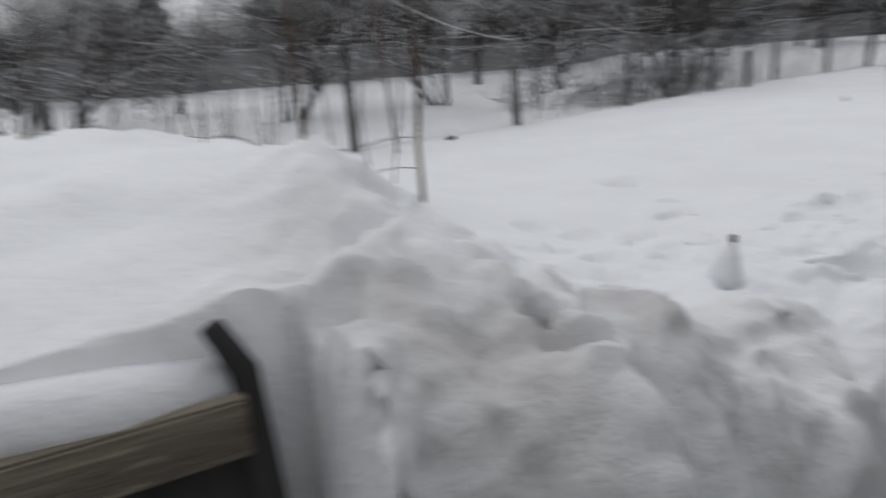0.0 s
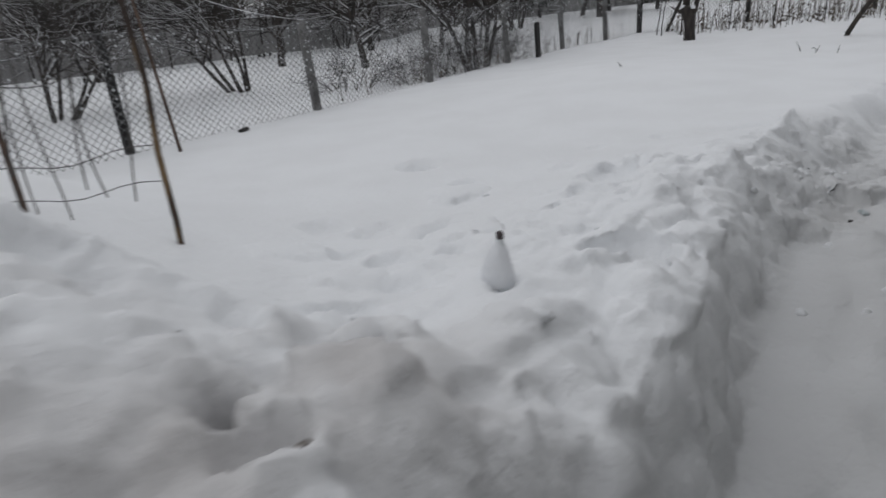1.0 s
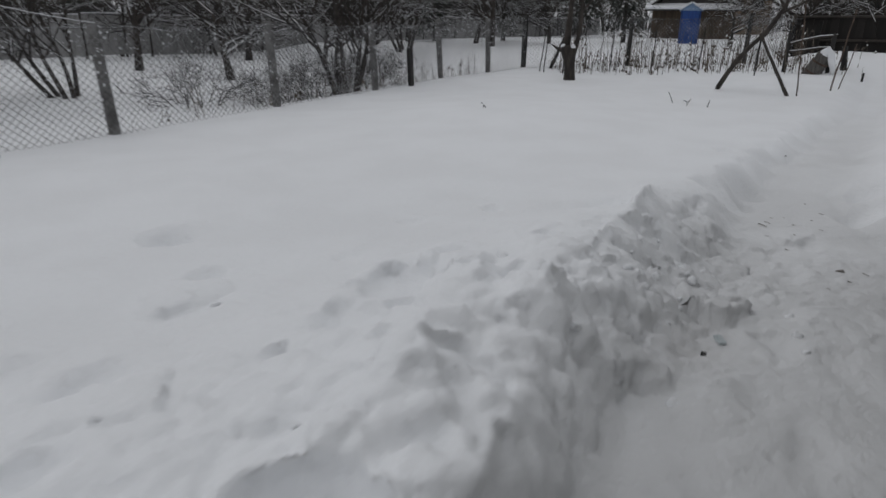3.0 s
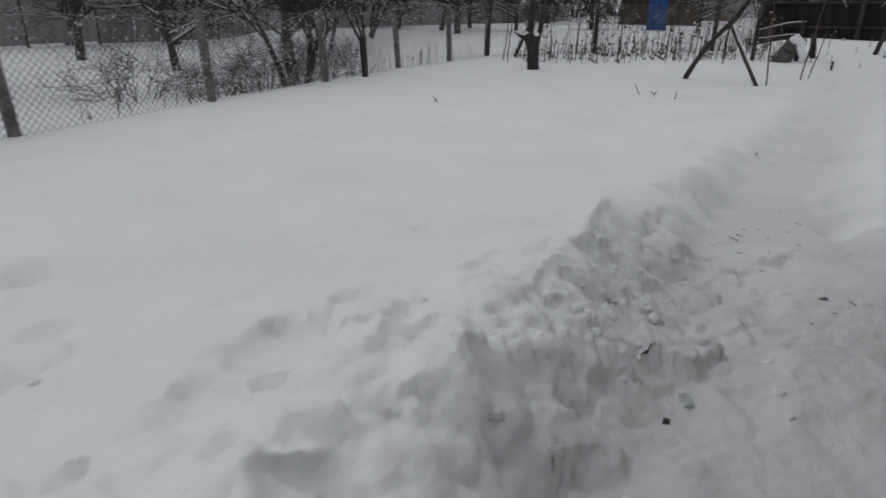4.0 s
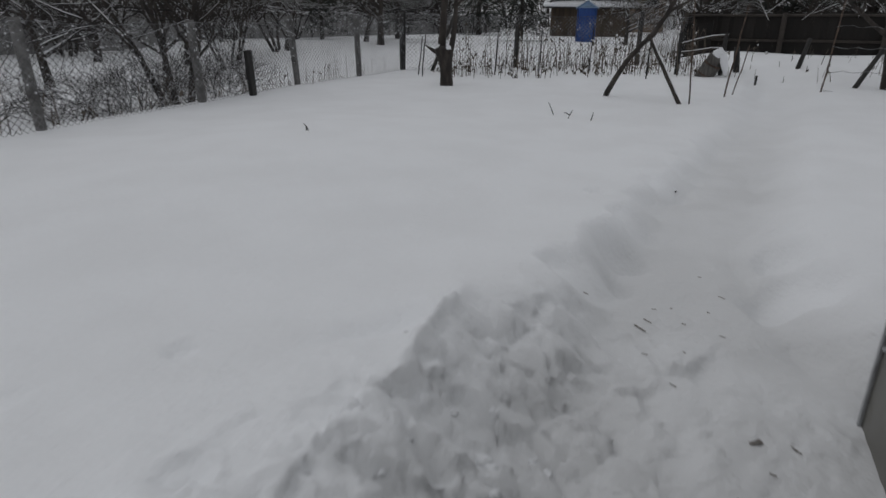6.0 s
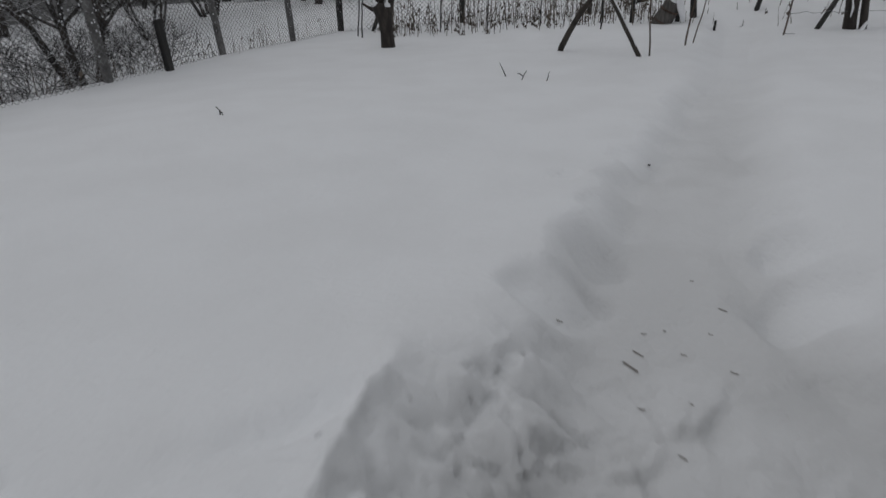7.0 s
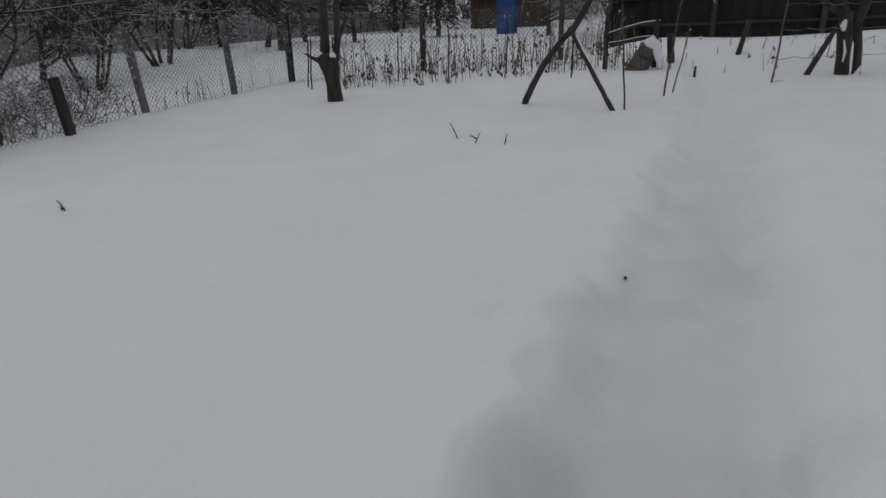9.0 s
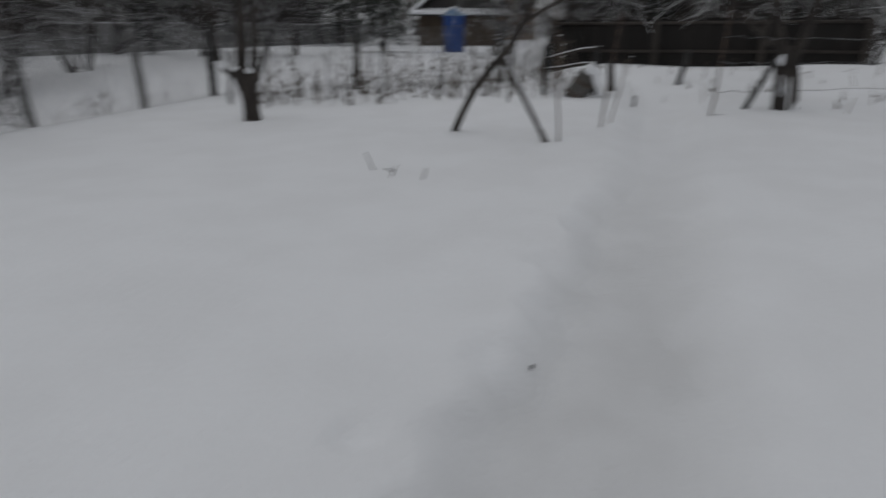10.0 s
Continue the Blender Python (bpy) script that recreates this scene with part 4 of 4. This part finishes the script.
for zz, z2 in ((1.36, 1.44), (0.75, 0.83)):
    t = Tubes()
    off = Vector((-0.05, -0.01, 0))
    t.add([fdir * flen * k / 6 + off + Vector((0, 0, zz + (z2 - zz) * k / 6 + 0.01 * math.sin(k * 3))) for k in range(7)], [0.035] * 7, 4)
    t.put("rail", RAIL_WOOD, board_fence)
for f in (0.0, 0.36, 0.7, 1.0):
    t = Tubes()
    p = fdir * flen * f + Vector((-0.09, -0.02, 0))
    t.add([p + Vector((0, 0, -0.3)), p + Vector((0, 0, 1.42 + 0.08 * f))], [0.065, 0.06], 8)
    t.put("fence_post", RAIL_WOOD, board_fence, "grey-brown fence post")

bin_root = empty("compost_bin", (21.95, 7.75, 0.0), "low dark board compost bin at the fence's end", "bin", turn=fang)
for k in range(5):
    part("board", box_bm((0.66, 0.03, 0.26), (0, 0, -0.05 + 0.27 * k), 0.004), FENCE_WOOD, bin_root)
for sx in (-0.36, 0.36):
    part("bin_post", box_bm((0.07, 0.07, 1.5), (sx, -0.02, 0.5), 0.008), FENCE_WOOD, bin_root)

# ---- blue privy ----
vx, vy = 0.47, -0.883
booth_turn = math.degrees(math.atan2(vy, vx))
privy = empty("privy", (33.4, 17.3, 0.1), "small bright blue plank privy with a snowy roof", "privy", turn=booth_turn)
for sx in (-0.45, 0.45):
    part("side_wall", box_bm((0.04, 1.0, 1.75), (sx, 0.5, 0.85)), BLUE, privy)
part("back_wall", box_bm((0.86, 0.04, 1.75), (0, 0.98, 0.85)), BLUE, privy)
door = part("door", box_bm((0.8, 0.035, 1.6), (0, -0.01, 0.82), 0.004), BLUE, privy, "blue plank door")
for k in range(4):
    part("plank", box_bm((0.19, 0.012, 1.58), (-0.3 + 0.2 * k, -0.034, 0.82), 0.004), BLUE, door)
bm = bmesh.new()
vs = [bm.verts.new(p) for p in ((-0.47, -0.02, 1.62), (0.47, -0.02, 1.62), (0, -0.02, 1.92), (-0.47, 0.03, 1.62), (0.47, 0.03, 1.62), (0, 0.03, 1.92))]
for f in ((0, 1, 2), (5, 4, 3), (0, 3, 4, 1), (1, 4, 5, 2), (2, 5, 3, 0)):
    bm.faces.new([vs[i] for i in f])
part("gable", bm, BLUE_LIGHT, privy, "pale blue gable")
for sgn in (-1, 1):
    part("roof_slab", box_bm((0.66, 1.3, 0.03), (sgn * 0.27, 0.45, 1.78), 0, Matrix.Rotation(sgn * radians(32.5), 4, "Y")), BLUE_LIGHT, privy)
    part("roof_snow", box_bm((0.66, 1.28, 0.09), (sgn * 0.28, 0.45, 1.84), 0.03, Matrix.Rotation(sgn * radians(32.5), 4, "Y")), SNOW_CAP, privy)


# ---- houses far behind ----
def gable_house(at, turn, w, deep, wall_h, ridge, label, wall_mat, gable_mat, pent=True, windows=()):
    root = empty("house", at, label, "house", turn=turn)
    th = 0.15
    part("wall", box_bm((w, th, wall_h), (0, 0, wall_h / 2)), wall_mat, root)
    part("wall", box_bm((w, th, wall_h), (0, deep, wall_h / 2)), wall_mat, root)
    for sx in (-1, 1):
        part("wall", box_bm((th, deep - th - 0.004, wall_h), (sx * (w / 2 - th / 2), deep / 2, wall_h / 2)), wall_mat, root)
    bm = bmesh.new()
    for y0 in (-0.06, 0.1):
        vs = [bm.verts.new(p) for p in ((-w / 2, y0, wall_h + 0.01), (w / 2, y0, wall_h + 0.01), (0, y0, ridge))]
        bm.faces.new(vs if y0 < 0 else vs[::-1])
    part("gable", bm, gable_mat, root, "dark boarded gable")
    run, rise = w / 2 + 0.35, ridge - wall_h + 0.1
    ang = math.atan2(rise, w / 2 + 0.1)
    ln = math.hypot(run, rise) + 0.1
    for sgn in (-1, 1):
        rot = Matrix.Rotation(sgn * ang, 4, "Y")
        c = (sgn * run / 2, deep / 2, wall_h + rise / 2 + 0.02)
        slab = part("roof", box_bm((ln, deep + 1.0, 0.07), c, 0, rot), gable_mat, root)
        part("roof_snow", box_bm((ln, deep + 0.96, 0.2), Vector(c) + Vector((0, 0, 0.15)), 0.06, rot), SNOW_CAP, slab)
    if pent:
        pr = part("pent_roof", box_bm((w + 0.9, 0.9, 0.06), (0, -0.45, wall_h - 0.05), 0, Matrix.Rotation(radians(16), 4, "X")), gable_mat, root)
        part("roof_snow", box_bm((w + 0.88, 0.9, 0.16), (0, -0.45, wall_h + 0.06), 0.05, Matrix.Rotation(radians(16), 4, "X")), SNOW_CAP, pr)
    for wx, wz, ww, wh in windows:
        fr = part("window", box_bm((ww, 0.08, wh), (wx, -0.06, wz), 0.01), RAIL_WOOD, root)
        for sx in (-1, 1):
            part("pane", box_bm((ww * 0.42, 0.02, wh * 0.85), (wx + sx * ww * 0.23, -0.105, wz)), GLASS, fr)
    return root


gable_house((40.3, 20.9, 0.0), booth_turn, 4.6, 6.5, 2.0, 3.75, "small brown plank house with a dark gable and snowy roof", PLANK_BROWN, DARK_GABLE)
tan_house = gable_house((52.1, 23.9, 0.0), booth_turn, 5.2, 8.0, 6.2, 9.0, "tall tan rendered house behind the garden", RENDERED_WALL, DARK_GABLE, False, ((-1.6, 2.6, 0.9, 1.1), (0.0, 2.6, 0.9, 1.1), (1.6, 2.6, 0.9, 1.1), (-1.6, 5.0, 0.9, 1.1), (0.0, 5.0, 0.9, 1.1)))
gable_house((46.5, 40.0, 0.0), -35, 4.5, 7.0, 2.2, 3.7, "low dark shed with a thick snowy roof", DARK_GABLE, DARK_GABLE, False)
gable_house((33.0, -4.0, 0.0), -95, 6.0, 9.0, 2.6, 4.6, "brown plank house among trees behind the board fence", PLANK_BROWN, DARK_GABLE, False, ((-1.5, 1.5, 0.9, 1.1), (1.5, 1.5, 0.9, 1.1)))

gable_house((6.2, 36.5, 0.0), -6, 4.2, 6.0, 1.9, 4.1, "dark plank house with a steep snow-edged gable", DARK_GABLE, DARK_GABLE, False)
gable_house((15.2, 37.5, 0.0), -12, 4.6, 5.0, 1.3, 2.5, "low dark shed behind the neighbouring garden", DARK_GABLE, DARK_GABLE, False)

# ---- long grey fence beyond the neighbour's garden ----
grey_fence = empty("grey_fence", (-18.0, 27.2, 0.0), "long weathered grey board fence with snow on top", "fence")
FENCE_STEP, FENCE_RUN = 2.4, 25
prof = [(2.34 * k / 36, 0.018 * (k % 2)) for k in range(37)]
pv = [(a, b + off, zz) for off in (0, 0.025) for zz in (-0.75, 0.75) for a, b in prof]
pf = [(k, k + 1, 38 + k, 37 + k) for k in range(36)] + [(75 + k, 74 + k, 111 + k, 112 + k) for k in range(36)] + [(37 + k, 38 + k, 112 + k, 111 + k) for k in range(36)]
panel_mesh = bpy.data.meshes.new("panel")
panel_mesh.from_pydata(pv, [], pf)
panel_mesh.materials.append(GREY_FENCE)
cap_bm = box_bm((2.36, 0.07, 0.05), (1.17, 0.02, 0.765), 0.02)
cap_mesh = bpy.data.meshes.new("snow_cap")
cap_bm.to_mesh(cap_mesh)
cap_bm.free()
cap_mesh.materials.append(SNOW_CAP)
post_bm = box_bm((0.09, 0.09, 2.0), (-0.03, 0.04, -0.2), 0.01)
post_mesh = bpy.data.meshes.new("fence_post")
post_bm.to_mesh(post_mesh)
post_bm.free()
post_mesh.materials.append(RAIL_WOOD)
gf_rng = random.Random(44)
for k in range(FENCE_RUN):
    for nm, me in (("panel", panel_mesh), ("snow_cap", cap_mesh), ("fence_post", post_mesh)):
        ob = new(nm, me)
        ob.parent = grey_fence
        ob.matrix_basis = pose(FENCE_STEP * k, 0.025 * FENCE_STEP * k, 0.5 + 0.004 * k + 0.03 * math.sin(k * 1.9), 0, 0.4 * math.sin(k * 2.7), 1.43)

# ---- dark evergreens ----


def evergreen(at, seed, height, label):
    root = empty("evergreen", (at[0], at[1], snow_at(*at) - 0.03), label, "tree")
    rng = random.Random(seed)
    t = Tubes()
    t.add([(0, 0, -0.2), (0, 0, height * 0.5), (0.03, 0, height * 0.95)], [0.12, 0.08, 0.015], 7)
    t.put("trunk", BARK, root)
    v, f, sv, sf = [], [], [], []
    for k in range(2600):
        h = rng.random() ** 0.8
        rr = height * 0.33 * (1 - h) ** 0.7 * (0.35 + 0.65 * rng.random()) * (1 + 0.25 * math.sin(h * 31))
        a = rng.uniform(0, 2 * math.pi)
        p = Vector((rr * math.cos(a), rr * math.sin(a), height * (0.08 + 0.9 * h)))
        d = Vector((math.cos(a), math.sin(a), rng.uniform(-0.6, 0.2))).normalized() * rng.uniform(0.1, 0.26)
        s = d.cross(Vector((0, 0, 1))).normalized() * rng.uniform(0.02, 0.05)
        u = Vector((0, 0, 0.03))
        vv, ff = (sv, sf) if rng.random() < 0.07 else (v, f)
        b = len(vv)
        vv += [p - s, p + s, p + u, p + d]
        ff += [(b, b + 1, b + 3), (b + 1, b + 2, b + 3), (b + 2, b, b + 3), (b, b + 2, b + 1)]
    tagged(link("needle_crown", v, f, NEEDLE, root, smooth=False), kind="stuff")
    tagged(link("snow_layer", sv, sf, SNOW_CAP, root, smooth=False), kind="stuff")
    return root


eg = evergreen((27.5, 24.5), 6, 3.6, "dark bushy evergreen with flecks of snow")
for x, y, k in ((31.0, 19.5, 1.1), (24.0, 26.0, 0.9), (28.5, 30.5, 1.3), (36.0, 26.0, 1.4), (38.0, 9.0, 1.4), (21.0, 30.0, 1.2), (-4.0, 38.0, 1.5), (2.0, 40.0, 1.6), (12.0, 42.0, 1.5), (27.2, 7.2, 0.95), (28.6, 3.4, 1.1), (27.8, -0.4, 0.95), (31.5, 5.2, 1.3), (34.0, 11.0, 1.2)):
    copy_thing(eg, pose(x, y, snow_at(x, y) - 0.03, 0, 0, 50 * k) @ Matrix.Diagonal((k, k, k, 1)))

# ---- dry stalks across the back ----
srng = random.Random(14)
stems, leaves, bits = Tubes(), ([], []), Tubes()


def stalk(x, y, h, leafy):
    z = snow_at(x, y) - 0.05
    lean = Vector((srng.gauss(0, 0.11), srng.gauss(0, 0.11), 0))
    pts = [Vector((x, y, z)) + lean * h * (k / 4) ** 1.5 + Vector((0, 0, h * k / 4)) for k in range(5)]
    r = srng.uniform(0.004, 0.009)
    if srng.random() < 0.3:
        pts[-1] = pts[-2] + Vector((srng.gauss(0, 0.1), srng.gauss(0, 0.1), -0.1))
    stems.add(pts, [r, r * 0.95, r * 0.85, r * 0.7, r * 0.5], 4, cap=False)
    for k in range(leafy):
        q = pts[srng.randint(1, 4)] + Vector((srng.gauss(0, 0.02), srng.gauss(0, 0.02), srng.uniform(-0.08, 0.02)))
        a = srng.uniform(0, 6.3)
        d = Vector((math.cos(a) * 0.06, math.sin(a) * 0.06, -0.09)) * srng.uniform(0.6, 1.3)
        s = Vector((-math.sin(a), math.cos(a), 0)) * srng.uniform(0.015, 0.035)
        b = len(leaves[0])
        leaves[0].extend([q, q + d * 0.5 + s, q + d, q + d * 0.5 - s, q + d * 0.5 + Vector((0, 0, 0.02))])
        leaves[1].extend([(b, b + 1, b + 4), (b + 1, b + 2, b + 4), (b + 2, b + 3, b + 4), (b + 3, b, b + 4)])
        if srng.random() < 0.35:
            bits.add([q + Vector((0, 0, 0.015)), q + d * 0.5 + Vector((0, 0, 0.045))], [0.02, 0.012], 5)


for k in range(400):
    f = srng.random()
    dd = srng.random()
    # the bed lies between the yard's edge and the back fence
    fx, fy = 15.0 + 3.4 * f, 10.6 - 4.6 * f
    bx, by = 16.4 + 5.0 * f, 12.3 - 4.4 * f
    x, y = fx + (bx - fx) * dd, fy + (by - fy) * dd
    stalk(x, y, srng.uniform(0.15, 0.6) if srng.random() < 0.65 else srng.uniform(0.6, 1.2), srng.randint(0, 3))
for k in range(70):
    x = srng.uniform(5.0, 15.5)
    y = FENCE_A + FENCE_B * x + srng.uniform(-0.05, 1.3)
    stalk(x, y, srng.uniform(0.15, 0.6), srng.randint(0, 1))
for k in range(60):
    x, y = srng.uniform(18.5, 22), srng.uniform(1.5, 7)
    stalk(x, y, srng.uniform(0.12, 0.4), srng.randint(0, 2))
tagged(stems.put("dry_stalks", STALK), "dry brown weed stalks standing in snow", "weeds", kind="stuff")
tagged(link("dry_leaves", leaves[0], leaves[1], DRY_LEAF, smooth=False), "withered brown leaves hanging on stalks", "leaves", kind="stuff")
tagged(bits.put("stalk_snow", SNOW_CAP), "small clots of snow on the stalks", "snow", kind="stuff")
for x, y, h, lx in ((15.1, 10.75, 0.95, 0.02), (15.0, 11.3, 0.9, 0.1), (15.2, 11.6, 0.85, 0.12), (16.6, 9.2, 1.0, 0.0), (17.4, 8.4, 1.0, 0.03), (17.2, 6.95, 0.9, 0.02), (18.2, 7.4, 0.95, 0.06), (16.3, 10.2, 0.85, 0.03)):
    rod("garden_stake", (x, y, snow_at(x, y) - 0.1), (x + 0.03, y - lx, snow_at(x, y) + h), 0.014, BLACK_WOOD, "thin dark garden stake among dry stalks", "stake", group="garden stakes", seed=int(x * 10), wob=0.006)

# ---- twigs poking out of the yard ----


def yard_twig(at, branches, label):
    t = Tubes()
    z = snow_at(*at)
    for pts in branches:
        t.add([Vector(p) for p in pts], [0.008, 0.006, 0.004][: len(pts)], 5)
    ob = t.put("twig", TWIG)
    ob.location = (at[0], at[1], z)
    return tagged(ob, label, "twig")


yard_twig((8.25, 6.7), [((0, 0, -0.05), (0.0, -0.02, 0.04), (0, 0.03, 0.065)), ((0, -0.01, 0.03), (0, -0.04, 0.02), (0, -0.06, -0.01))], "small forked dead twig poking out of snow")
yard_twig((12.3, 6.15), [((0, 0, -0.04), (0, 0.07, 0.09), (0, 0.12, 0.17))], "thin bent twig poking out of snow")
yard_twig((12.15, 5.86), [((0, 0, -0.04), (0, -0.05, 0.07), (0, -0.08, 0.12)), ((0, -0.03, 0.05), (0, 0.03, 0.08), (0, 0.05, 0.07))], "small forked twig poking out of snow")
yard_twig((12.25, 5.55), [((0, 0, -0.04), (0, -0.03, 0.06), (0, -0.04, 0.12))], "short thin twig poking out of snow")
chip = part("board_end", box_bm((0.13, 0.06, 0.035), (0, 0, 0), 0.006), BLACK_WOOD)
chip.matrix_world = pose(2.84, 7.72, snow_at(2.84, 7.72) + 0.02, 0, -8, 20)
tagged(chip, "dark board end sticking out of snow", "board")

# ---- bottle stuck upright in the bank ----
bottle = empty("plastic_bottle", (1.937, 1.6, 0.5 - 0.272), "clear plastic bottle half buried, dark cap", "bottle")
bo = Tubes()
bo.add([(0, 0, 0), (0, 0, 0.12), (0, 0, 0.15), (0, 0, 0.2), (0, 0, 0.235), (0, 0, 0.25)], [0.036, 0.037, 0.036, 0.022, 0.012, 0.012], 18)
bo.put("body", PLASTIC, bottle)
ca = Tubes()
ca.add([(0, 0, 0.248), (0, 0, 0.268), (0, 0, 0.272)], [0.0125, 0.0125, 0.0095], 14)
ca.put("cap", CAP_DARK, bottle, "dark screw cap")
bs = Tubes()
bs.add([(-0.008, 0.012, 0.09), (-0.008, 0.012, 0.14), (-0.006, 0.01, 0.18), (0.0, 0.008, 0.215), (0, 0.004, 0.238)], [0.06, 0.054, 0.043, 0.028, 0.015], 14)
bs.put("snow_coat", SNOW_CAP, bottle)

# ---- dark bits in the thrown snow ----
drng = random.Random(19)


def debris(x, y, ln, ang, r, mat, label, name="bark_chip", lift=0.0, tilt=0.0):
    bm = box_bm((ln, r * 2, r), (0, 0, 0), r * 0.3)
    for v in bm.verts:
        v.co += Vector((drng.gauss(0, r * 0.25), drng.gauss(0, r * 0.25), drng.gauss(0, r * 0.2)))
    ob = part(name, bm, mat)
    ob.matrix_world = pose(x, y, snow_at(x, y) + lift, 0, tilt, ang)
    return tagged(ob, label, "debris", "bark chips on the path" if name == "bark_chip" else "")


for x, y, ln, ang in ((7.82, 2.29, 0.09, -30), (7.57, 2.28, 0.04, 10), (7.25, 2.49, 0.11, -40), (7.13, 2.48, 0.17, -50), (7.19, 2.84, 0.1, -20), (7.43, 2.53, 0.05, 70), (7.35, 2.33, 0.05, 20), (7.5, 2.46, 0.03, 0), (6.9, 2.35, 0.06, 40), (7.0, 2.2, 0.04, -60), (6.75, 2.15, 0.07, -30), (7.3, 2.12, 0.06, 15), (8.05, 2.5, 0.04, 30), (6.4, 1.65, 0.05, 10), (6.6, 1.62, 0.09, -60), (6.2, 1.7, 0.04, 20)):
    debris(x, y, ln * 0.5, -95 + ang * 0.4, 0.002 + 0.013 * ln * drng.uniform(0.6, 1), BARK_CHIP, "broken brown bark chip lying on the trodden path", lift=0.004)
debris(9.69, 3.31, 0.03, 20, 0.008, BLACK_WOOD, "small dark clod on the path edge", "dirt_clod", 0.01)
debris(4.95, 1.84, 0.04, 20, 0.011, BLACK_WOOD, "dark earth clod on the path", "dirt_clod", 0.008)
debris(5.12, 1.84, 0.09, 40, 0.018, ICE, "grey ice lump on the path", "ice_lump", 0.006)
debris(6.55, 1.75, 0.06, -30, 0.01, BARK_CHIP, "flat brown chip beside the wall", "wood_scrap", 0.004)
debris(0.9, 0.97, 0.03, 60, 0.012, BLACK_WOOD, "dark earth clod in a hole in the bank", "dirt_clod", 0.03)
debris(0.97, 0.85, 0.035, 30, 0.009, BARK_CHIP, "brown clod in the dirty bank", "dirt_clod", 0.012)
debris(1.22, 1.24, 0.03, 10, 0.01, BARK_CHIP, "brown clod in the dirty bank", "dirt_clod", 0.016)
debris(0.6, 1.27, 0.06, -20, 0.003, TWIG, "thin dead twig lying on the bank", "twig", 0.02, 10)
debris(-0.55, 3.1, 0.1, 10, 0.05, BARK_CHIP, "brown plant stub under snow on the pile", "plant_stub", 0.02)
debris(-1.2, 6.2, 0.12, 10, 0.06, BLACK_WOOD, "dark stub sticking out of the snow pile", "plant_stub", 0.05)

# ---- loose snow lumps ----
krng = random.Random(23)


def clump(rng, r):
    bm = bmesh.new()
    bmesh.ops.create_icosphere(bm, subdivisions=2, radius=r)
    off = Vector((rng.uniform(0, 50), rng.uniform(0, 50), 0))
    for v in bm.verts:
        n = noise.noise(v.co / r * 1.1 + off) * 0.55 + noise.noise(v.co / r * 2.7 + off) * 0.25
        v.co *= 1 + n
        v.co.z *= 0.7
    me = bpy.data.meshes.new("snow_lump")
    bm.to_mesh(me)
    bm.free()
    me.materials.append(SNOW)
    me.polygons.foreach_set("use_smooth", [True] * len(me.polygons))
    return me


LUMP_MESHES = [clump(krng, 0.1) for _ in range(7)]
for k in range(45):
    g = krng.random()
    if g < 0.62:
        x, y = min(krng.gauss(5.2, 0.6), 5.9), 0
        y = float(np.interp(x, LEFT_X, LEFT_Y)) + krng.gauss(0.1, 0.25)
    elif g < 0.85:
        x = krng.uniform(0.9, 4.6)
        y = float(np.interp(x, LEFT_X, LEFT_Y)) + 0.25 + abs(krng.gauss(0, 0.7))
    else:
        x = krng.uniform(3.5, 6.8)
        y = float(np.interp(x, LEFT_X, LEFT_Y)) - krng.uniform(0.1, 0.9)
    s = krng.uniform(0.12, 0.38) if g < 0.85 else krng.uniform(0.12, 0.3)
    ob = new("snow_lump", krng.choice(LUMP_MESHES))
    ob.matrix_world = pose(x, y, snow_at(x, y) - 0.012 * s, krng.uniform(-25, 25), krng.uniform(-25, 25), krng.uniform(0, 360)) @ Matrix.Diagonal((s, s * krng.uniform(0.7, 1.2), s, 1))
    tagged(ob, "loose lump of shovelled snow on the bank", "snow lump", "loose snow lumps")
